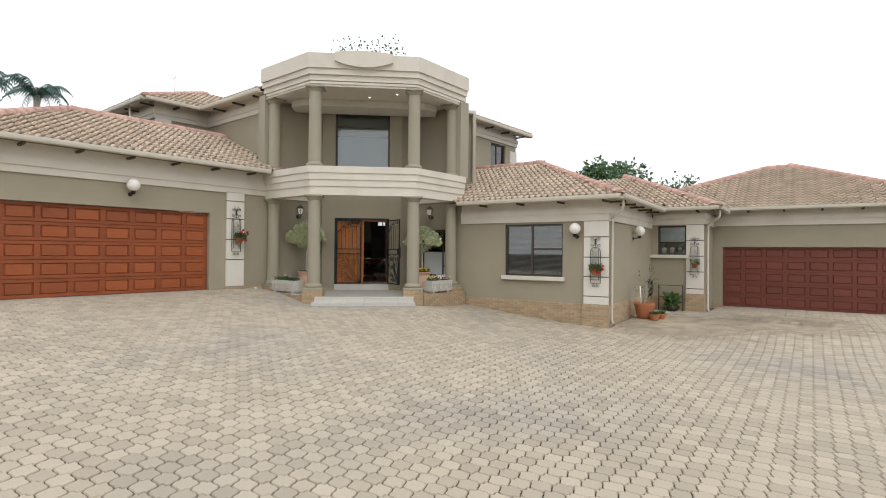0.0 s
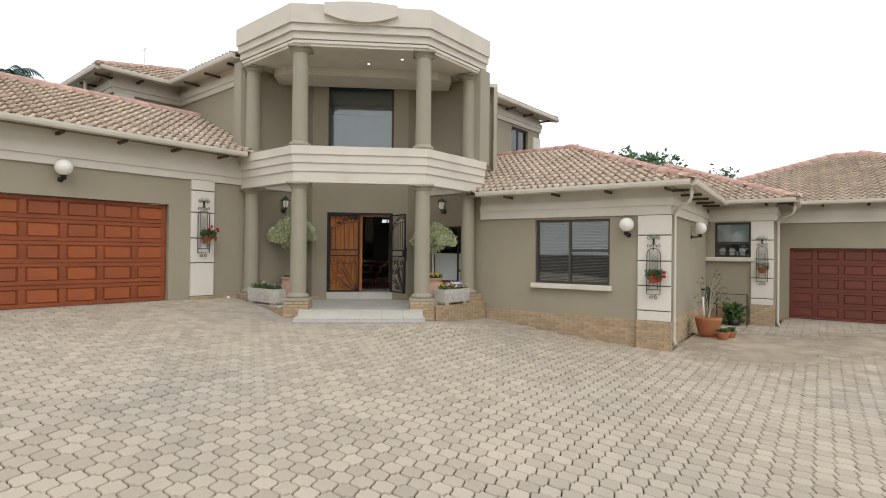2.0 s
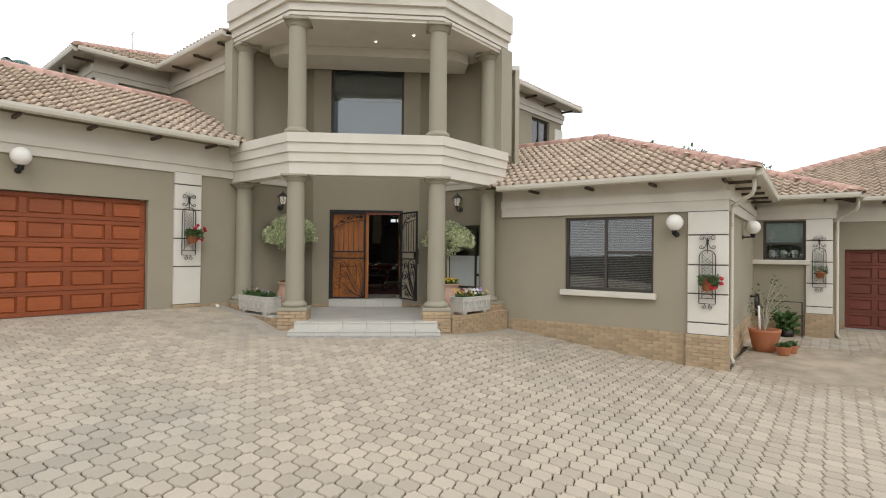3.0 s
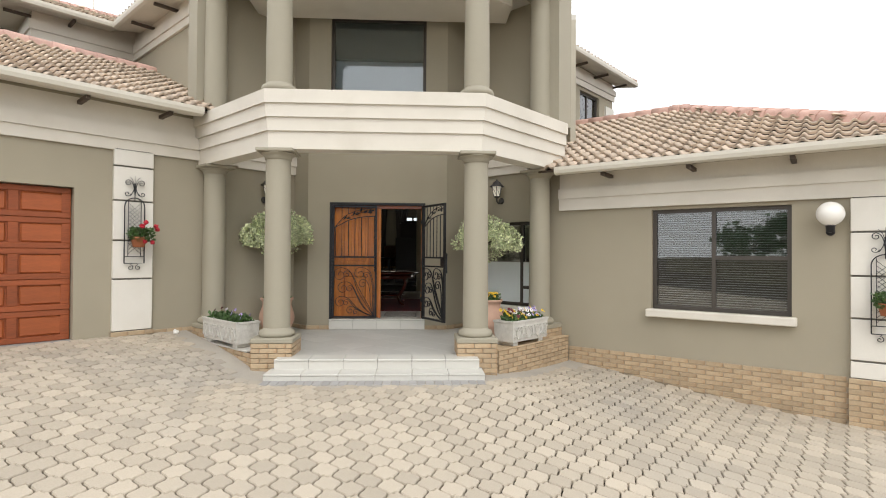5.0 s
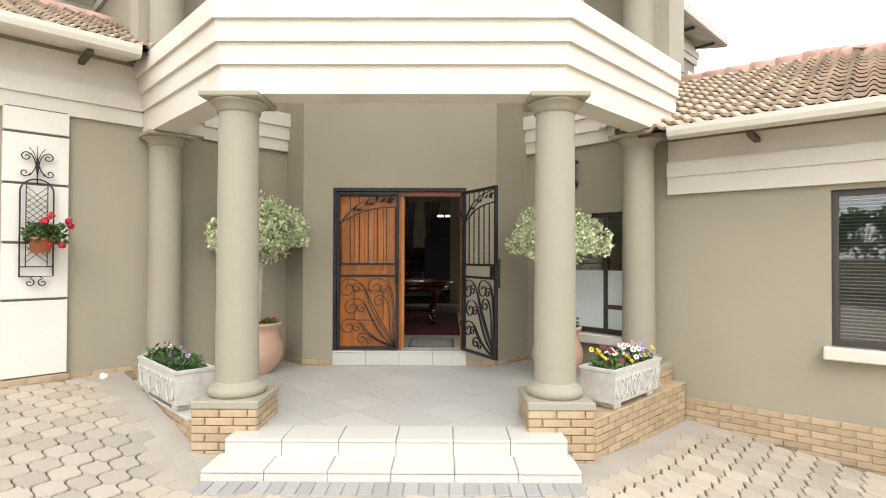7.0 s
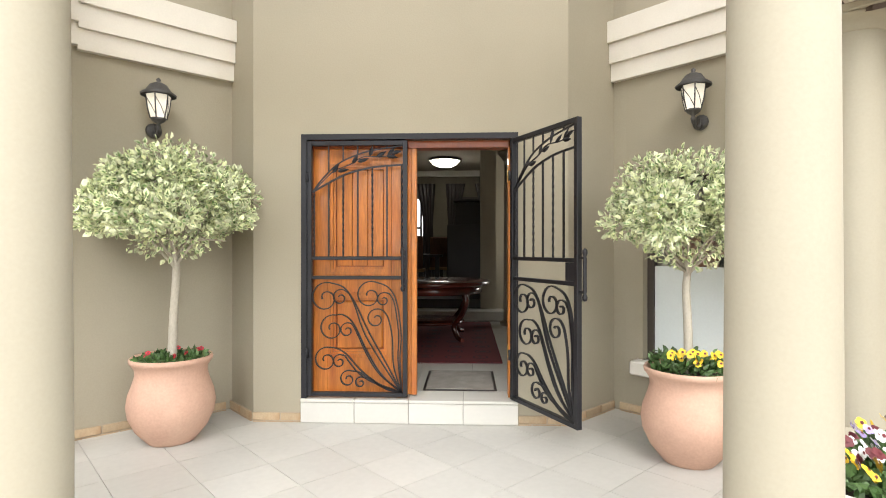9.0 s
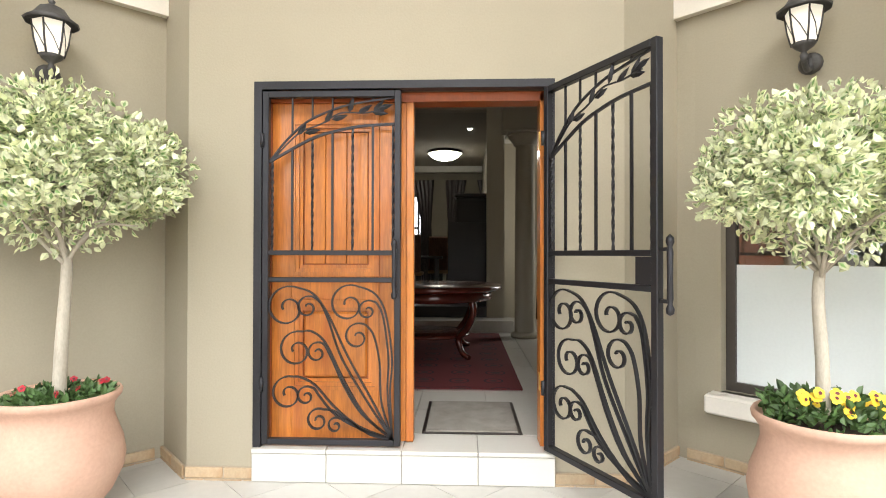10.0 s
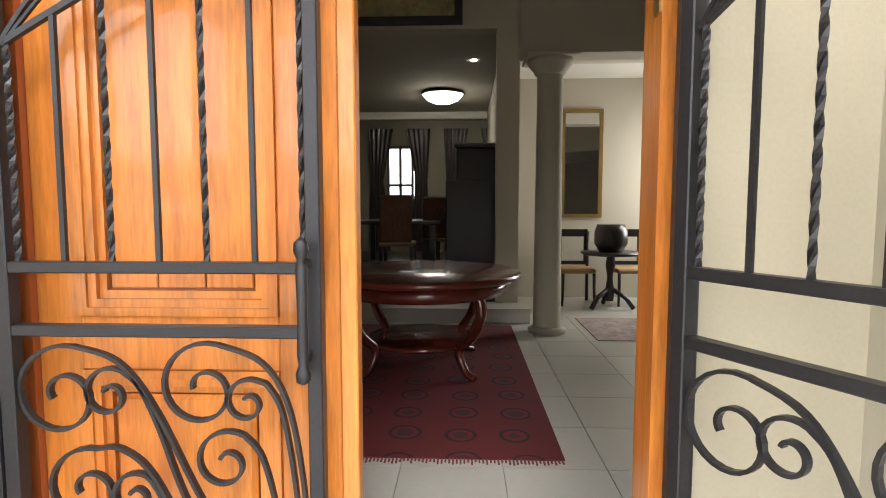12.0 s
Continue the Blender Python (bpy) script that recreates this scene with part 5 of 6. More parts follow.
def potted_tree(m, seed, flowers, size=1.0, spread=0.5, foot=0.98):
    r = random.Random(seed)
    pot = thing("terracotta_planter", m, "large terracotta pot with a rolled rim on the porch", "plant pot", "porch plant pots")
    part("body", lathe(bmesh.new(), [(0, 0), (0.155, 0), (0.172, 0.02), (0.238, 0.10), (0.283, 0.20), (0.293, 0.27), (0.281, 0.35), (0.252, 0.43), (0.237, 0.485), (0.24, 0.53), (0.262, 0.565), (0.272, 0.575), (0.276, 0.595), (0.268, 0.61), (0.25, 0.60), (0.235, 0.55), (0, 0.55)], 36), POT, pot)
    part("soil", lathe(bmesh.new(), [(0, 0.575), (0.15, 0.57), (0.236, 0.556), (0, 0.54)], 20), SOIL, pot)
    tree = thing("standard_tree", m @ pose(0, 0, 0.56) @ Matrix.Diagonal((size, size, size, 1)), "clipped variegated standard tree with a pale trunk", "tree", "porch standard trees")
    top = 0.74
    line = smooth([(0, 0, -0.01), (0.01, 0.0, 0.3), (0.025, 0.01, 0.6), (0.03, 0.0, top)], 4)
    part("trunk", tube(bmesh.new(), line, 0.033, 10, taper=0.75), BARK, tree)
    bm = bmesh.new()
    for k in range(11):
        a = r.uniform(0, 6.28)
        e = (math.cos(a) * r.uniform(0.25, 0.5), math.sin(a) * r.uniform(0.25, 0.5), top + r.uniform(0.1, 0.55))
        tube(bm, smooth([(0.03, 0, top - 0.05 + 0.01 * k), (e[0] * 0.4 + 0.02, e[1] * 0.4, top + 0.15), e], 4), 0.013, 5, taper=0.3)
    tagged(part("branchwork", bm, BARK, tree), kind="stuff")
    lumps = [(Vector((0, 0, 1.20)), 0.40)]
    for k in range(26):
        a, h = r.uniform(0, 6.28), r.uniform(0, 1)
        rad = spread * math.sqrt(1 - (h * 0.85) ** 2)
        lumps.append((Vector((math.cos(a) * rad, math.sin(a) * rad, foot + h * (1.38 - foot))), r.uniform(0.10, 0.20)))

    def place():
        c, s = r.choice(lumps[1:]) if r.random() < 0.8 else lumps[0]
        d = Vector((r.gauss(0, 1), r.gauss(0, 1), r.gauss(0, 1))).normalized()
        if d.z < 0 and c.z < 1.1:
            d.z *= 0.55
        p = c + d * s * r.uniform(0.7, 1.12)
        return p, (d + Vector((0, 0, 0.2))).normalized()
    leaf_part("crown", leaves(r, 8500, place, 0.05, 2), (LEAF_PALE, LEAF_MID), tree, "variegated cream and green foliage")
    under = thing("bedding_plants", m @ pose(0, 0, 0.565), "low green bedding plants with small blooms in the pot", "plant", "pot bedding plants")

    def low():
        a, q = r.uniform(0, 6.28), 0.23 * math.sqrt(r.random())
        return Vector((math.cos(a) * q, math.sin(a) * q, r.uniform(0.0, 0.035 + 0.08 * (flowers == "yellow")))), Vector((math.cos(a) * 0.5, math.sin(a) * 0.5, 0.8))
    leaf_part("foliage", leaves(r, 420, low, 0.055), (LEAF,), under)
    for k in range(20 if flowers == "yellow" else 7):
        a, q = r.uniform(2.2, 4.6) if flowers == "yellow" else r.uniform(0, 6.28), r.uniform(0.1, 0.24)
        flower(under, (math.cos(a) * q, math.sin(a) * q, r.uniform(0.09, 0.17) if flowers == "yellow" else 0.07), flowers, 0.031 if flowers == "yellow" else 0.022, (r.uniform(-50, -10), 0, r.uniform(-40, 40) - (80 if flowers == "yellow" else 20)))


potted_tree(P @ pose(-1.67, -0.44, 0.21, 0, 0, 20), 5, "red", 0.98, 0.47, 1.03)
potted_tree(P @ pose(1.90, -0.66, 0.21, 0, 0, 80), 9, "yellow", 0.9, 0.52, 1.04)


def trough(m, seed, kinds, n, w=0.92):
    """Carved stone flower trough on feet."""
    r = random.Random(seed)
    t = thing("stone_trough", m, "carved whitewashed stone flower trough on the porch kerb", "planter", "porch troughs")
    dp, h = 0.34, 0.36
    bm = bmesh.new()
    z0 = 0.06

    def ring_(kx, ky, z):
        return [bm.verts.new((sx * kx, sy * ky, z)) for sx, sy in ((-1, -1), (1, -1), (1, 1), (-1, 1))]
    rows = [ring_(w / 2 - 0.012, dp / 2 - 0.012, z0), ring_(w / 2, dp / 2, h - 0.03), ring_(w / 2 + 0.01, dp / 2 + 0.01, h - 0.025), ring_(w / 2 + 0.01, dp / 2 + 0.01, h), ring_(w / 2 - 0.03, dp / 2 - 0.03, h), ring_(w / 2 - 0.045, dp / 2 - 0.045, h - 0.06)]
    bm.faces.new(rows[0][::-1])
    for a, b in zip(rows, rows[1:]):
        for i in range(4):
            bm.faces.new((a[i], a[(i + 1) % 4], b[(i + 1) % 4], b[i]))
    part("body", bm, STONE, t)
    part("soil", B(-w / 2 + 0.045, w / 2 - 0.045, -dp / 2 + 0.045, dp / 2 - 0.045, h - 0.1, h - 0.05), SOIL, t)
    for x in (-w / 2 + 0.13, w / 2 - 0.13):
        part("foot", B(x - 0.06, x + 0.06, -0.13, 0.13, 0, 0.065, bev=0.01), STONE, t)
    n_ = int((w - 0.16) / 0.115)
    for k in range(n_ + 1):
        x = -w / 2 + 0.08 + k * (w - 0.16) / n_
        sgn = 1 if k % 2 else -1
        face_ = pose(0, -dp / 2 - 0.004, 0)
        for line, wd in ((smooth([(x - sgn * 0.05, 0.09), (x - sgn * 0.01, 0.15), (x + sgn * 0.005, 0.22)], 4)[:-1] + curl(x - sgn * 0.03, 0.245, 0.042, 0 if sgn > 0 else 180, 1.2, sgn, 14), 0.013),
                         (smooth([(x + sgn * 0.045, 0.28), (x + sgn * 0.03, 0.22), (x + sgn * 0.045, 0.16)], 4)[:-1] + curl(x + sgn * 0.02, 0.14, 0.03, 0 if sgn > 0 else 180, 1.1, -sgn, 12), 0.010)):
            part("carved_scroll", ribbon(bmesh.new(), line, 0.014, wd), STONE, t, m=face_)
    fl_ = thing("pansies", m @ pose(0, 0, h - 0.05), "mixed pansies in bloom with green foliage in the trough", "flowers", "trough pansies")

    def low():
        return Vector((r.uniform(-w / 2 + 0.06, w / 2 - 0.06), r.uniform(-dp / 2 + 0.05, dp / 2 - 0.05), r.uniform(0, 0.10))), Vector((r.gauss(0, 0.4), r.gauss(0, 0.4), 0.8))
    leaf_part("foliage", leaves(r, 520, low, 0.065), (LEAF,), fl_)
    for k in range(n):
        x = -w / 2 + 0.08 + (w - 0.16) * (k + 0.5) / n
        kind = kinds[min(len(kinds) - 1, int(len(kinds) * k / n))] if r.random() < 0.75 else r.choice(kinds)
        flower(fl_, (x + r.uniform(-0.05, 0.05), r.uniform(-dp / 2, dp / 2 - 0.04), r.uniform(0.08, 0.21)), kind, r.uniform(0.026, 0.038), (r.uniform(-55, -10), 0, r.uniform(-45, 45)))


trough(pose(-0.10, -2.69, 0.26), 3, ["maroon", "white", "lilac", "lilac"], 18, 1.04)
trough(pose(2.87, 0.36, 0.265, 0, 0, 90), 8, ["yellow", "maroon", "white", "white", "lilac", "lilac", "yellow"], 80)


# ---- lamps ----
def globe_lamp(m):
    g = thing("globe_lamp", m, "white opal globe wall lamp on a dark bracket", "wall lamp", "globe wall lamps")
    part("globe", lathe(bmesh.new(), [(0, 0.0), (0.06, 0.012)] + [(0.15 * math.sin(radians(a)), 0.155 - 0.15 * math.cos(radians(a))) for a in range(25, 181, 12)] + [(0, 0.305)], 28), GLOBE, g)
    part("cup", lathe(bmesh.new(), [(0, -0.07), (0.045, -0.07), (0.05, 0.0), (0.065, 0.02), (0, 0.02)], 16), IRON, g)
    part("arm", tube(bmesh.new(), [(0, 0, -0.05), (0, 0.1, -0.06), (0, 0.2, -0.06)], 0.016, 8), IRON, g)
    part("wall_plate", lathe(bmesh.new(), [(0, 0), (0.05, 0), (0.05, 0.02), (0, 0.02)], 16), IRON, g, m=pose(0, 0.2, -0.06, 90))
    return g


globe_lamp(L @ pose(-6.33, -0.2, 2.84))
globe_lamp(R @ pose(-0.80, -0.2, 1.95))
globe_lamp(RS @ pose(2.75, -0.2, 1.98))
LANTERN_GLASS = glow("lantern_glass", (0.95, 0.90, 0.78), 0.12)
CAST = mat("weathered_cast_metal", (0.075, 0.072, 0.07), 0.55, 0.3, vary=0.3, fine=90, bump=0.15)


def lantern(m):
    g = thing("wall_lantern", m, "black wall lantern with pale glass panes", "wall lamp", "porch lanterns")
    part("glass", lathe(bmesh.new(), [(0, 0), (0.055, 0.0), (0.075, 0.08), (0.088, 0.18), (0, 0.18)], 6, smooth=False), LANTERN_GLASS, g)
    part("roof", lathe(bmesh.new(), [(0.125, 0.175), (0.13, 0.185), (0.09, 0.215), (0.06, 0.26), (0.03, 0.275), (0.012, 0.285), (0.018, 0.30), (0, 0.32)], 12), CAST, g)
    part("cup", lathe(bmesh.new(), [(0, -0.10), (0.012, -0.09), (0.02, -0.06), (0.012, -0.04), (0.045, -0.015), (0.06, 0.005), (0, 0.005)], 12), CAST, g)
    for k in range(6):
        a, b = radians(60 * k), radians(60 * k + 60)
        part("glazing_bar", tube(bmesh.new(), [(0.057 * math.cos(a), 0.057 * math.sin(a), 0), (0.077 * math.cos(a), 0.077 * math.sin(a), 0.08), (0.09 * math.cos(a), 0.09 * math.sin(a), 0.18)], 0.005, 5), CAST, g)
        part("glazing_bar", tube(bmesh.new(), [(0.088 * math.cos(a), 0.088 * math.sin(a), 0.16), (0.068 * math.cos((a + b) / 2), 0.068 * math.sin((a + b) / 2), 0.09), (0.06 * math.cos(b), 0.06 * math.sin(b), 0.02)], 0.003, 4), CAST, g)
    part("arm", tube(bmesh.new(), smooth([(0, 0, -0.08), (0, 0.05, -0.12), (0, 0.11, -0.10), (0, 0.125, -0.04)], 5), 0.014, 8), CAST, g)
    part("wall_plate", lathe(bmesh.new(), [(0, 0), (0.055, 0), (0.06, 0.012), (0.045, 0.03), (0, 0.03)], 16), CAST, g, m=pose(0, 0.145, -0.07, 90))
    return g


lantern(pose(-1.33, -1.50, 2.58, 0, 0, 90) @ pose(0, -0.148, 0))
lantern(pose(1.62, 1.56, 2.62) @ pose(0, -0.148, 0))


# ---- wrought-iron trellises with hanging pots on the pilasters ----
def trellis(m, seed, bloom):
    r = random.Random(seed)
    m = m @ pose(0, 0, 0.05) @ Matrix.Diagonal((0.95, 1, 0.9, 1))
    t = thing("wall_trellis", m, "black wrought-iron wall trellis with scrolled ends", "wall trellis", "pilaster trellises")
    w, h = 0.14, 0.92
    arch = [(-w, 0.0), (-w, h)] + [(w * math.cos(radians(180 - a)), h + w * math.sin(radians(a))) for a in range(15, 180, 15)] + [(w, h), (w, 0.0), (-w, 0.0)]
    part("frame", ribbon(bmesh.new(), arch, 0.014, 0.014), IRON, t)
    part("rail", B(-w, w, -0.006, 0.006, 0.10, 0.112), IRON, t)
    bm = bmesh.new()
    for i in range(-9, 12):
        for s in (-1, 1):
            a = (-0.09, 0.15 + i * 0.065)
            b = (0.09, 0.15 + i * 0.065 + 0.18)
            pa, pb = ((s * a[0], a[1]), (s * b[0], b[1]))
            if a[1] < 0.12 or b[1] > 0.98:
                continue
            ribbon(bm, [pa, pb], 0.004, 0.006)
    tagged(part("lattice", bm, IRON, t), kind="stuff")
    for s in (-1, 1):
        part("side_bar", B(s * 0.09 - 0.004, s * 0.09 + 0.004, -0.004, 0.004, 0.112, h + 0.09), IRON, t)
        part("scroll", ribbon(bmesh.new(), smooth([(0, 1.30), (s * 0.02, 1.18), (s * 0.07, 1.08)], 5)[:-1] + curl(s * 0.105, 1.125, 0.045, 180 if s > 0 else 0, 1.2, s, 14), 0.010, 0.010), IRON, t)
        part("scroll", ribbon(bmesh.new(), smooth([(0, 1.10), (s * 0.02, 1.26), (s * 0.06, 1.34)], 5)[:-1] + curl(s * 0.09, 1.30, 0.05, 90, 1.2, -s, 14), 0.010, 0.010), IRON, t)
        part("tendril", ribbon(bmesh.new(), smooth([(0, 1.24), (s * 0.03, 1.34), (s * 0.07, 1.40)], 5), 0.006, 0.006), IRON, t)
        part("scroll", ribbon(bmesh.new(), [(s * 0.03, 0.0)] + curl(s * 0.055, -0.07, 0.045, 90, 1.2, s, 14), 0.010, 0.010), IRON, t)
        part("wall_stay", B(s * w - 0.006, s * w + 0.006, 0.0, 0.035, 0.2, 0.212), IRON, t)
    part("spear", tube(bmesh.new(), [(0, 0, 1.0), (0, 0, 1.42)], 0.007, 6, taper=0.3), IRON, t)
    pot = thing("hanging_pot", m @ pose(0.02, -0.115, 0.26), "small clay pot hung on the trellis", "plant pot", "trellis pots")
    part("body", lathe(bmesh.new(), [(0, 0), (0.075, 0), (0.105, 0.13), (0.118, 0.135), (0.118, 0.165), (0.1, 0.165), (0.095, 0.14), (0, 0.14)], 18), POT_RED, pot)
    part("hook", tube(bmesh.new(), [(0, 0.1, 0.15), (0, 0.115, 0.17), (0, 0.115, 0.2)], 0.005, 5), IRON, pot)
    pl = thing("geranium", m @ pose(0.02, -0.115, 0.40), "trailing geranium with red blooms" if bloom else "straggly green plant in a hung pot", "plant", "trellis plants")

    def low():
        a = r.uniform(0, 6.28)
        q = r.random() ** 0.6
        return Vector((math.cos(a) * 0.17 * q + 0.03 * bloom, math.sin(a) * 0.11 * q - 0.02, r.uniform(-0.04, 0.16))), Vector((math.cos(a), math.sin(a) - 0.2, 0.5))
    leaf_part("foliage", leaves(r, 460 if bloom else 130, low, 0.052), (LEAF,), pl)
    for k in range(9 * bloom):
        a = r.uniform(0, 6.28)
        c = Vector((0.12 + 0.13 * math.cos(a), -0.06 + r.uniform(-0.05, 0.05), 0.10 + 0.17 * math.sin(a)))
        bm = bmesh.new()
        bmesh.ops.create_icosphere(bm, subdivisions=2, radius=0.046)
        for v in bm.verts:
            v.co *= 0.75 + 0.6 * noise.noise(v.co * 60 + c * 9)
            v.co += c
        part("bloom", bm, PETALS["red"], pl)
        part("stem", tube(bmesh.new(), [(0.02, 0, 0.02), tuple(c * 0.7), tuple(c)], 0.003, 4), LEAF, pl)


trellis(L @ pose(-3.605, -0.105, 1.36), 2, 1)
trellis(R @ pose(-0.27, -0.105, 0.60), 6, 1)
trellis(R @ pose(1.395, 5.145, 0.72), 7, 0)


# ---- downpipes ----
def downpipe(m, z_top, z_foot, u_off):
    d = thing("downpipe", m, "cream-painted round metal downpipe with a bent foot", "downpipe", "downpipes")
    part("pipe", tube(bmesh.new(), [(0.42, -0.42, z_top), (0.42, -0.42, z_top - 0.22), (0.38, -0.38, z_top - 0.30), (0.06, -0.06, z_top - 0.46), (0.045, -0.05, z_top - 0.52), (0.045, -0.05, z_foot + 0.2), (0.045, -0.05, z_foot + 0.1), (0.10, -0.12, z_foot + 0.02)], 0.035, 10), GUTTER, d)
    for z in (z_foot + 0.5, z_top - 0.8):
        part("bracket", lathe(bmesh.new(), [(0.036, -0.012), (0.042, -0.012), (0.042, 0.012), (0.036, 0.012)], 12, at=(0.045, -0.05, z)), GUTTER, d)


downpipe(R @ pose(0.03, 0.28, 0), 2.86, -0.42, 0)
downpipe(R @ pose(1.71, 5.52, 0), 2.9, -0.46, 0)
dp = thing("downpipe", pose(-5.42, -4.1, 0), "short cream downpipe at the upper wall corner", "downpipe", "downpipes")
part("pipe", tube(bmesh.new(), [(-0.9, -0.42, 6.33), (-0.9, -0.40, 5.6), (-0.9, -0.08, 5.2), (-0.9, -0.06, 4.4)], 0.04, 8), GUTTER, dp)

# ---- pots, rail and hose by the small block ----
def clay_pot(m, r, h, label):
    p = thing("clay_pot", m, label, "plant pot", "pots by the side wall")
    part("body", lathe(bmesh.new(), [(0, 0), (r * 0.62, 0), (r * 0.8, h * 0.3), (r * 0.97, h * 0.8), (r, h * 0.88), (r * 1.03, h), (r * 0.93, h), (r * 0.9, h * 0.9), (0, h * 0.88)], 28), POT_RED, p)
    part("soil", lathe(bmesh.new(), [(0, h * 0.93), (r * 0.9, h * 0.9)], 16), SOIL, p)
    return p


def gz(m):
    return ground_z(m.translation.x, m.translation.y)


pm = R @ pose(0.46, 2.25, 0)
pm.translation.z = gz(pm) - 0.02
clay_pot(pm, 0.29, 0.48, "large round red clay pot with a thin shrub")
r = random.Random(12)
sh = thing("shrub", pm @ pose(0, 0, 0.41), "thin leggy shrub with sparse leaves and a white stake", "plant")
bm = bmesh.new()
tips = []
for k in range(9):
    a = r.uniform(0, 6.28)
    tip = (math.cos(a) * r.uniform(0.1, 0.4), math.sin(a) * r.uniform(0.1, 0.3), r.uniform(0.5, 1.15))
    tips.append(Vector(tip))
    tube(bm, smooth([(0, 0, 0), (tip[0] * 0.3, tip[1] * 0.3, tip[2] * 0.6), tip], 4), 0.012, 5, taper=0.3)
part("stems", bm, BARK, sh)


def sparse():
    t = r.choice(tips)
    k = r.uniform(0.45, 1.05)
    return Vector((t.x * k, t.y * k, t.z * k)) + Vector((r.gauss(0, 0.05), r.gauss(0, 0.05), r.gauss(0, 0.05))), Vector((r.gauss(0, 1), r.gauss(0, 1), 0.4))


leaf_part("foliage", leaves(r, 150, sparse, 0.06), (LEAF,), sh)
part("stake", tube(bmesh.new(), [(-0.08, -0.1, 0), (-0.1, -0.1, 0.55)], 0.022, 8), GLOBE, sh)
for u, v, rad, h in ((0.80, 1.95, 0.14, 0.2), (0.92, 2.3, 0.12, 0.18)):
    m = R @ pose(u, v, 0)
    m.translation.z = gz(m) - 0.02
    clay_pot(m, rad, h, "small red clay pot with a low succulent")
    sc = thing("succulent", m @ pose(0, 0, h * 0.9), "low grey-green succulent in the small pot", "plant", "potted succulents")

    def low():
        a = r.uniform(0, 6.28)
        q = rad * 0.8 * r.random()
        return Vector((math.cos(a) * q, math.sin(a) * q, r.uniform(0, 0.06))), Vector((math.cos(a), math.sin(a), 0.9))
    leaf_part("foliage", leaves(r, 90, low, 0.07), (LEAF,), sc)
sp = thing("spiky_bush", R @ pose(0.75, 4.9, -0.5), "dark spiky potted bush against the wall", "plant")


def spike():
    a = r.uniform(0, 6.28)
    q = 0.2 * r.random()
    return Vector((math.cos(a) * q, math.sin(a) * q, r.uniform(0.1, 0.6))), Vector((math.cos(a), math.sin(a), 0.8))


leaf_part("foliage", leaves(r, 200, spike, 0.16), (LEAF,), sp)
part("pot", lathe(bmesh.new(), [(0, 0), (0.13, 0), (0.17, 0.22), (0.15, 0.22), (0, 0.2)], 16), BLACKWOOD, sp)
hr = thing("hose_reel", RS @ pose(4.55, -0.12, 0.32), "dark coiled hose on the side wall", "hose")
bm = bmesh.new()
tube(bm, [(0.17 * math.cos(a) * (1 - 0.02 * a / 6), -0.012 * a / 6, 0.27 * math.sin(a) * (1 - 0.02 * a / 6)) for a in [i * 0.3 for i in range(90)]], 0.022, 6)
part("coil", bm, BLACKWOOD, hr)
part("hook", B(-0.02, 0.02, 0.0, 0.12, 0.18, 0.22), IRON, hr)
rail = thing("metal_rail", R @ pose(0.32, 4.98, -0.45), "low rusty metal frame against the wall", "rail")
for u in (0.0, 0.74):
    part("post", B(u - 0.016, u + 0.016, -0.016, 0.016, 0, 0.86), FRAME, rail)
for z in (0.84, 0.45):
    part("bar", B(0.016, 0.724, -0.012, 0.012, z, z + 0.022), FRAME, rail)
st = thing("loose_stone", pose(-1.12, -3.05, ground_z(-1.1, -3.05)), "small white stone by the porch kerb", "stone")
bm = bmesh.new()
bmesh.ops.create_icosphere(bm, subdivisions=2, radius=0.045)
for v in bm.verts:
    v.co *= 0.8 + 0.4 * noise.noise(v.co * 30)
bmesh.ops.translate(bm, verts=bm.verts, vec=(0, 0, 0.03))
part("rock", bm, GLOBE, st)
an = thing("roof_aerial", pose(-7.4, -2.6, 7.1), "thin metal aerial on the upper roof", "aerial")
part("mast", tube(bmesh.new(), [(0, 0, 0), (0, 0, 0.75)], 0.012, 6), GUTTER, an)
part("cross_bar", tube(bmesh.new(), [(-0.15, 0, 0.7), (0.15, 0, 0.72)], 0.007, 5), GUTTER, an)


# ---- trees beyond the roofs ----
def tree(name, m, h, rad, n, size, seed, label, bare=False):
    r_ = random.Random(seed)
    t = thing(name, m, label, "tree")
    part("trunk", tube(bmesh.new(), smooth([(0, 0, -1), (0.1, 0, h * 0.3), (0.0, 0.1, h * 0.62)], 4), 0.16, 8, taper=0.6), BARK, t)
    bm = bmesh.new()
    lumps = []
    for k in range(26):
        d = Vector((r_.gauss(0, 1), r_.gauss(0, 1), r_.gauss(0.3, 0.7))).normalized()
        c = Vector((0, 0, h * 0.78)) + Vector((d.x * rad * 0.75, d.y * rad * 0.75, d.z * rad * 0.5))
        lumps.append((c, rad * r_.uniform(0.16, 0.34)))
        tube(bm, smooth([(0, 0.1, h * 0.55), tuple(c * 0.5 + Vector((0, 0, h * 0.35))), tuple(c)], 3), 0.05, 5, taper=0.15)
    tagged(part("branchwork", bm, BARK, t), kind="stuff")

    def place():
        c, s = r_.choice(lumps)
        d = Vector((r_.gauss(0, 1), r_.gauss(0, 1), r_.gauss(0, 1))).normalized()
        return c + d * s * r_.uniform(0.3, 1.1), d
    leaf_part("crown", leaves(r_, n, place, size), (LEAF_FAR,), t)


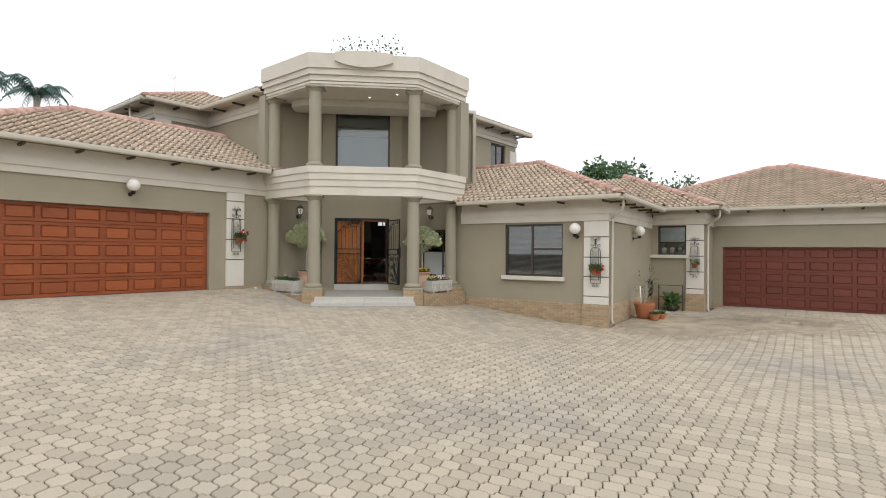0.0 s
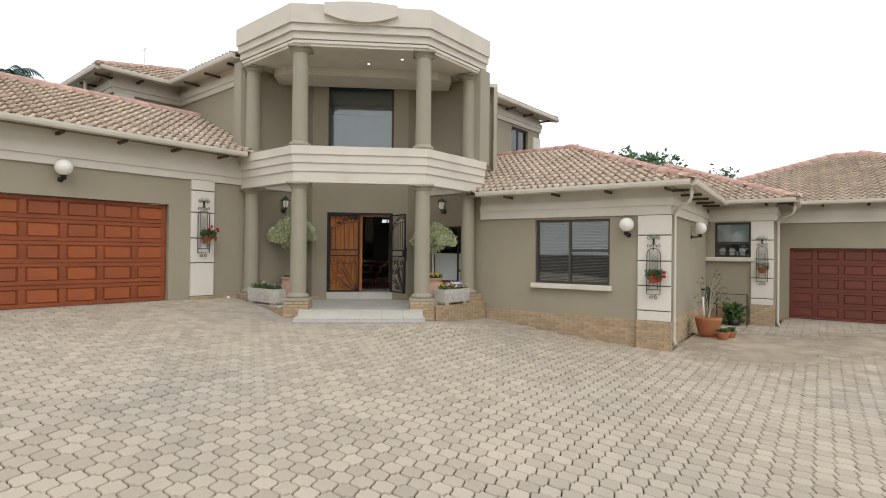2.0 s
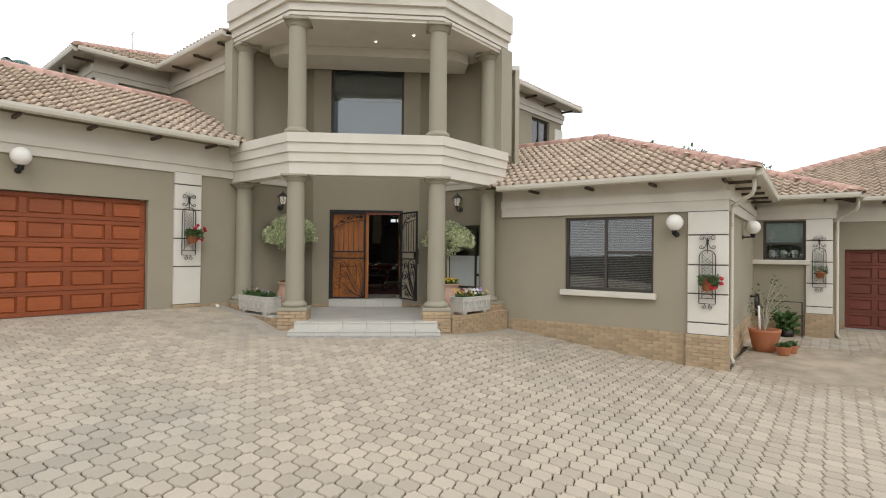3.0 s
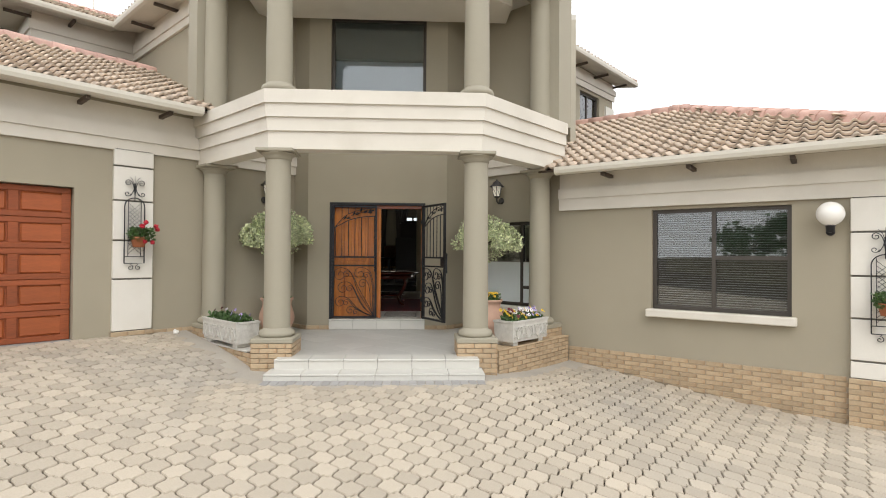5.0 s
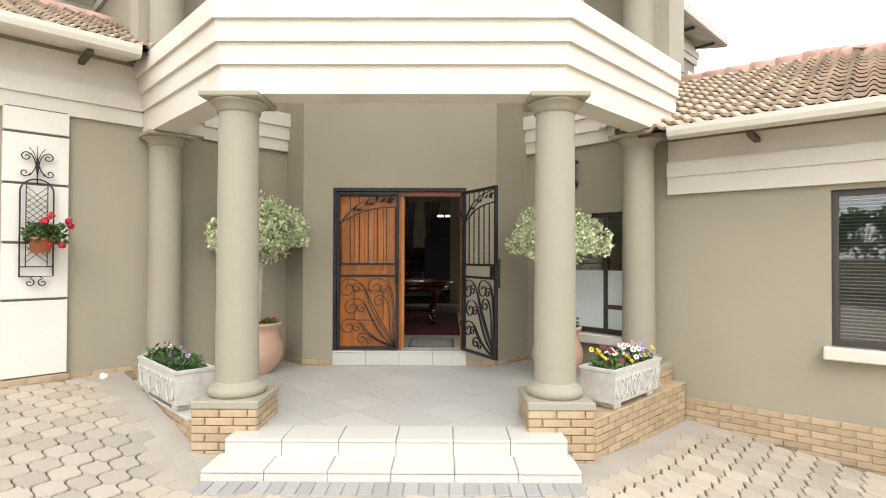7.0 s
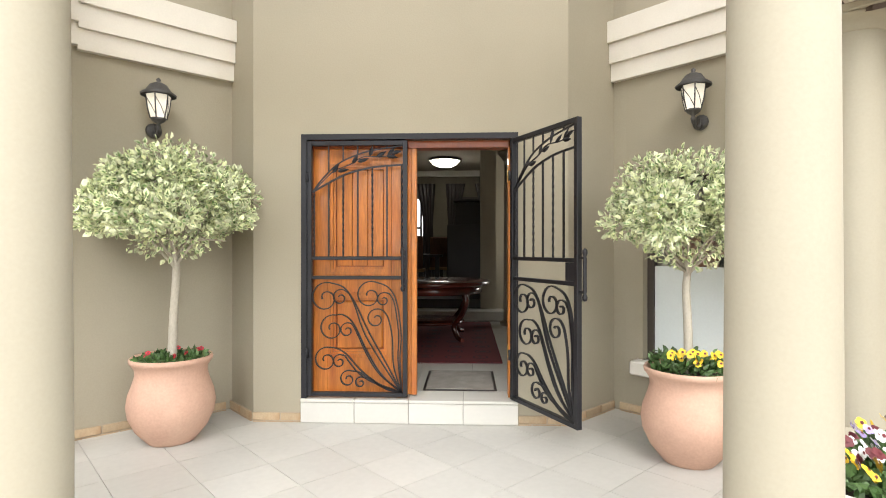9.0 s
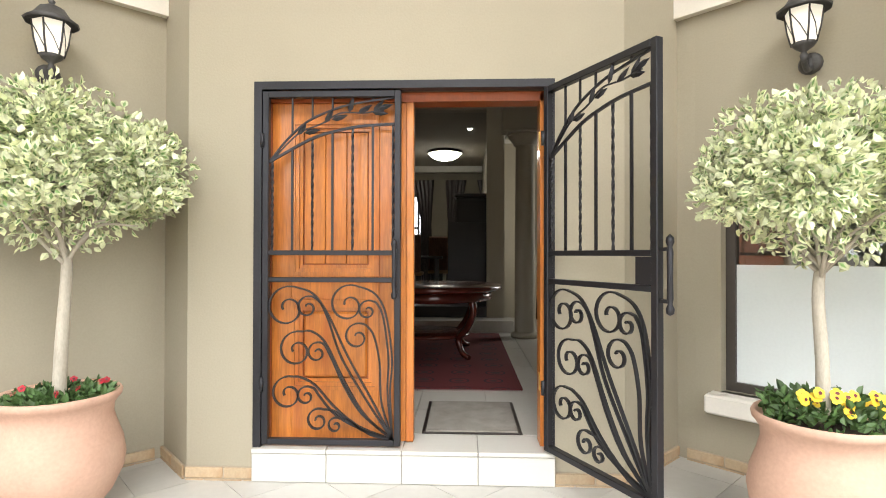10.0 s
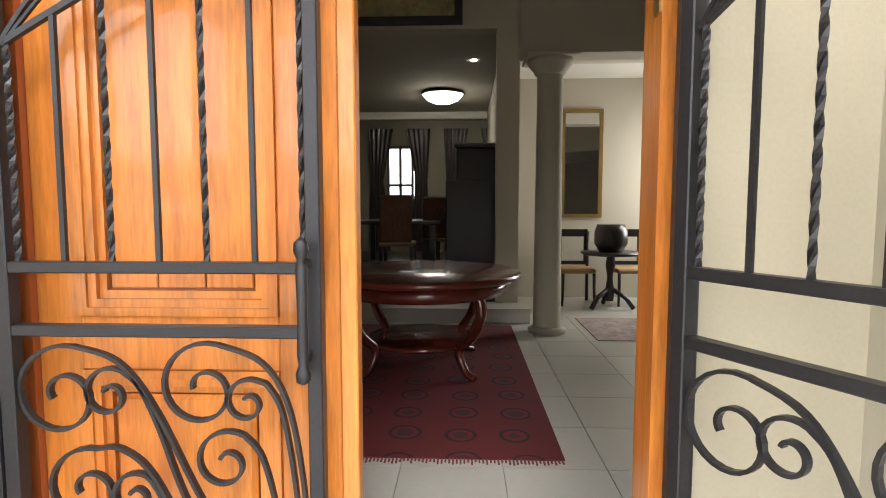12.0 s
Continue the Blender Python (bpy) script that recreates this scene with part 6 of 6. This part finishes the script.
tree("tree", R @ pose(-4.9, 18, -0.5), 7.35, 2.5, 3600, 0.26, 31, "leafy green tree beyond the tiled roofs")
tree("tree", R @ pose(-1.6, 20, -0.5), 7.5, 1.3, 380, 0.2, 33, "thin sparse tree beyond the tiled roofs")
tree("tree", P @ pose(-0.4, 14, 0), 15.2, 2.9, 420, 0.17, 35, "bare-topped tree with sparse leaves behind the house")
PALM = mat("palm_frond", (0.09, 0.185, 0.16), 0.5, vary=0.3, bump=0, per_piece=0.3)
for k, (x, y, h) in enumerate(((-20.3, -3.7, 9.4), (-22.5, -5.6, 9.9))):
    t = thing("palm_tree", pose(x, y, 0), "feathery green palm behind the garage roof", "tree", "palms")
    part("trunk", tube(bmesh.new(), [(0, 0, -1), (0.1, 0, h * 0.5), (0, 0, h - 0.2)], 0.2, 8, taper=0.7), BARK, t)
    r_ = random.Random(50 + k)
    for f in range(18):
        a = f * 2.4 + r_.uniform(-0.2, 0.2)
        lift = r_.uniform(0.3, 1.5)
        bm = bmesh.new()
        prev = None
        for i in range(15):
            s = i / 14
            q = Vector((math.cos(a) * s * 1.5, math.sin(a) * s * 1.5, h - 0.1 + lift * s * 1.1 - 1.3 * s * s * s))
            if prev is not None:
                tube(bm, [prev, q], 0.014, 4)
                out = Vector((-math.sin(a), math.cos(a), 0))
                for side in (-1, 1):
                    l = 0.55 * math.sin(math.pi * min(1, 0.15 + s * 0.85)) + 0.05
                    e = q + out * side * l * 0.75 + Vector((0, 0, -l * 0.55)) + Vector((math.cos(a), math.sin(a), 0)) * l * 0.3
                    wv = Vector((math.cos(a), math.sin(a), 0)) * 0.06
                    bm.faces.new([bm.verts.new(v) for v in (q - wv, e, q + wv)])
            prev = q
        part("frond", bm, PALM, t)

# ---- garden wall and planting across the court, behind the walk ----
struct("wall_court", B(-14, 46, 0, 0.25, -1.4, 1.5), PLASTER, P @ pose(-14, -27, 0))
for k in range(18):
    tree("tree", P @ pose(-24 + k * 2.9, -31 - 1.5 * (k % 3), -0.9), 4.2 + (k * 37 % 5) * 0.45, 2.6, 1100, 0.36, 70 + k, "leafy green tree across the court")

# ---- blown sand lying on the court by the side wall ----
RINV_ = R.inverted()
DUST = mat("blown_sand", (0.46, 0.385, 0.285), 0.95, vary=0.12, scale=1.5, fine=120, bump=0.2)
dt_ = DUST.node_tree
co, no_, gr, rg, mu, cl, mx_ = (dt_.nodes.new("ShaderNode" + k) for k in ("TexCoord", "TexNoise", "TexGradient", "MapRange", "Math", "BsdfTransparent", "MixShader"))
gr.gradient_type = "SPHERICAL"
mg = dt_.nodes.new("ShaderNodeMapping")
mg.inputs["Scale"].default_value = (0.36, 0.30, 1.0)
dt_.links.new(co.outputs["Object"], mg.inputs["Vector"])
dt_.links.new(mg.outputs["Vector"], gr.inputs["Vector"])
no_.inputs["Scale"].default_value, no_.inputs["Detail"].default_value = 2.2, 8
dt_.links.new(co.outputs["Object"], no_.inputs["Vector"])
mu.operation = "MULTIPLY_ADD"
mu.inputs[1].default_value = 1.3
dt_.links.new(gr.outputs["Fac"], mu.inputs[0])
dt_.links.new(no_.outputs["Fac"], mu.inputs[2])
rg.inputs["From Min"].default_value, rg.inputs["From Max"].default_value, rg.inputs["To Max"].default_value = 0.6, 1.25, 0.92
dt_.links.new(mu.outputs[0], rg.inputs["Value"])
dt_.links.new(rg.outputs["Result"], mx_.inputs[0])
dt_.links.new(cl.outputs[0], mx_.inputs[1])
dt_.links.new(dt_.nodes["Principled BSDF"].outputs[0], mx_.inputs[2])
dt_.links.new(mx_.outputs[0], dt_.nodes["Material Output"].inputs["Surface"])
for k, (u, v) in enumerate(((1.5, 1.3), (4.0, 3.2))):
    o = R @ Vector((u, v, 0))
    bm = bmesh.new()
    g = [[None] * 29 for _ in range(29)]
    for i in range(29):
        for j in range(29):
            x, y = -3.3 + i * 6.6 / 28, -3.3 + j * 6.6 / 28
            g[i][j] = bm.verts.new((x, y, ground_z(o.x + x, o.y + y) + 0.007))
    for i in range(28):
        for j in range(28):
            c = RINV_ @ Vector((o.x - 3.3 + (i + 0.5) * 6.6 / 28, o.y - 3.3 + (j + 0.5) * 6.6 / 28, 0))
            if c.y < 0 or (c.x > 0.12 and c.y < 5.1) or (c.x > 1.9 and c.y < 7.4):
                bm.faces.new((g[i][j], g[i + 1][j], g[i + 1][j + 1], g[i][j + 1]))
    struct("sand_drift", bm, DUST, pose(o.x, o.y, 0), "thin brown sand drifted over the pavers")

# ---- paving: wavy interlocking concrete pavers ----
PW, PH, AMP, SW = 0.213, 0.155, 0.033, 0.015
LAY = pose(0, 0, 0, 0, 0, 150)  # the way the courses run


def paver_outline(pc, q0, gap):
    """Outline of one paver about its middle, set in by half the joint."""
    def qlow(p):
        return q0 - AMP * math.cos(2 * math.pi * (p - pc) / PW)

    def qtop(p):
        return q0 + PH + AMP * math.cos(2 * math.pi * (p - pc) / PW)

    def side(x, f):
        return x + SW * math.sin(2 * math.pi * f), q0 + AMP + f * (PH - 2 * AMP)
    pts = []
    a, b = pc - PW / 2, pc + PW / 2
    for i in range(7):
        p = a + PW * i / 6
        pts.append((p, qlow(p)))
    for q in (0.3, 0.7):
        pts.append(side(b, q))
    for i in range(7):
        p = b - PW * i / 6
        pts.append((p, qtop(p)))
    for q in (0.7, 0.3):
        pts.append(side(a, q))
    cx, cy = pc, q0 + PH / 2
    out = []
    for i, (x, y) in enumerate(pts):
        (ax, ay), (bx, by) = pts[i - 1], pts[(i + 1) % len(pts)]
        l = math.hypot(bx - ax, by - ay)
        out.append((x - cx - (by - ay) / l * gap, y - cy + (bx - ax) / l * gap))
    return out, (cx, cy)


PINV, RINV, LINV = P.inverted(), R.inverted(), L.inverted()


def paved(x, y):
    w = Vector((x, y, 0))
    l, r_, p = LINV @ w, RINV @ w, PINV @ w
    if l.y > -0.02 and x < -1.2:
        return False
    if y > -3.06 and x < 3.26 and p.y > -3.27:
        return False
    if r_.x < 0.06 and r_.y > -0.05:
        return False
    if r_.x < 1.85 and r_.y > 5.18:
        return False
    return r_.y < 7.44


shape, _ = paver_outline(0.0, 0.0, 0.0058)
face, _ = paver_outline(0.0, 0.0, 0.0125)
n = len(shape)
court = struct("paving_court", B(-0.05, 0.05, -0.05, 0.05, -0.3, -0.25), SAND, pose(4, -5, ground_z(4, -5)), "wavy interlocking beige concrete pavers of the driveway")
bm = bmesh.new()
for zz, ring_ in ((-0.035, shape), (-0.009, shape), (0.0, face)):
    for x, y in ring_:
        bm.verts.new((x, y, zz))
bm.verts.ensure_lookup_table()
V = list(bm.verts)
for lay in (0, 1):
    for i in range(n):
        bm.faces.new((V[lay * n + i], V[lay * n + (i + 1) % n], V[(lay + 1) * n + (i + 1) % n], V[(lay + 1) * n + i]))
bm.faces.new(V[2 * n:])
PAVER_MESH = mesh_of("paver", bm, PAVER)
verts, faces = [], []
rng = random.Random(21)
inv = court.matrix_basis.inverted()
base = [v.co.copy() for v in PAVER_MESH.vertices]
polys = [tuple(p.vertices) for p in PAVER_MESH.polygons]
count = 0
for j in range(-150, 150):
    for i in range(-110, 110):
        w = LAY @ Vector((i * PW + (j % 2) * PW / 2, j * PH, 0))
        if not (-2 < w.x < 17 and -16 < w.y < 11 and w.x - w.y < 27) or not paved(w.x, w.y):
            continue
        a, e, _ = PINV @ w
        z = ground_z(w.x, w.y)
        dx = (ground_z(w.x + 0.2, w.y) - ground_z(w.x - 0.2, w.y)) / 0.4
        dy = (ground_z(w.x, w.y + 0.2) - ground_z(w.x, w.y - 0.2)) / 0.4
        nrm = Vector((-dx + rng.gauss(0, 0.008), -dy + rng.gauss(0, 0.008), 1)).normalized()
        m = Matrix.Translation((w.x, w.y, z + rng.uniform(-0.003, 0.003))) @ Vector((0, 0, 1)).rotation_difference(nrm).to_matrix().to_4x4() @ Matrix.Rotation(radians(150 + rng.uniform(-1.0, 1.0)), 4, "Z") @ Matrix.Diagonal((-1 if j % 2 else 1, 1, 1, 1))
        if -1.9 < a < 2.2 and -6.0 < e < -3.2 and count < 300:
            ob = new("paver", PAVER_MESH)
            ob.parent = court
            ob.matrix_basis = inv @ m
            count += 1
        else:
            k = len(verts)
            verts += [tuple(inv @ (m @ c)) for c in base]
            faces += [tuple(k + q for q in p) for p in polys]
me = bpy.data.meshes.new("pavers")
me.from_pydata(verts, [], faces)
me.materials.append(PAVER)
rest = new("pavers", me)
rest.parent = court
tagged(rest, kind="stuff")
# cement apron between the pavers and the porch kerbs
SCREED = mat("cement_screed", (0.40, 0.365, 0.31), 0.9, vary=0.14, scale=1.2, fine=80, bump=0.25, spots=((0.30, 0.28, 0.25), 0.5, 1.6))
bm = bmesh.new()
cell, grid = 0.06, {}
for i in range(-24, 60):
    for j in range(-56, 28):
        x, y = (i + 0.5) * cell, (j + 0.5) * cell
        if all(paved(x + u, y + v) for u in (-0.13, 0.13) for v in (-0.13, 0.13)):
            continue
        q = []
        for k in ((i, j), (i + 1, j), (i + 1, j + 1), (i, j + 1)):
            if k not in grid:
                x, y = k[0] * cell, k[1] * cell
                grid[k] = bm.verts.new((x, y, min(ground_z(x, y), 0.15 if y > -2.79 and x < 2.99 else 1.0) - 0.006))
            q.append(grid[k])
        bm.faces.new(q)
struct("paving_apron", bm, SCREED, None, "grey cement apron round the porch kerbs")
# grey soldier course along the steps and kerbs
edge = struct("paving_border", B(-0.05, 0.05, -0.05, 0.05, -0.3, -0.25), SAND, P @ pose(AX, -3.1, 0), "grey brick border along the entrance steps")
sold = mesh_of("border_brick", B(0.004, 0.101, -0.205, 0, -0.05, 0, bev=0.004), PAVER_GREY)
runs = [((P @ pose(AX - 1.28, -3.045, 0)), 2.74)]
einv = edge.matrix_basis.inverted()
for m, length in runs:
    for i in range(int(length / 0.105)):
        mm = m @ pose(i * 0.105, 0, 0)
        c = mm @ Vector((0.05, -0.1, 0))
        slope = math.degrees(math.atan2((ground_z(*(mm @ Vector((0.3, -0.1, 0))).xy) - ground_z(*(mm @ Vector((-0.2, -0.1, 0))).xy)), 0.5))
        mm = Matrix.Translation((0, 0, ground_z(c.x, c.y) + 0.004)) @ mm @ Matrix.Rotation(radians(-slope), 4, "Y")
        ob = new("border_brick", sold)
        ob.parent = edge
        ob.matrix_basis = einv @ mm
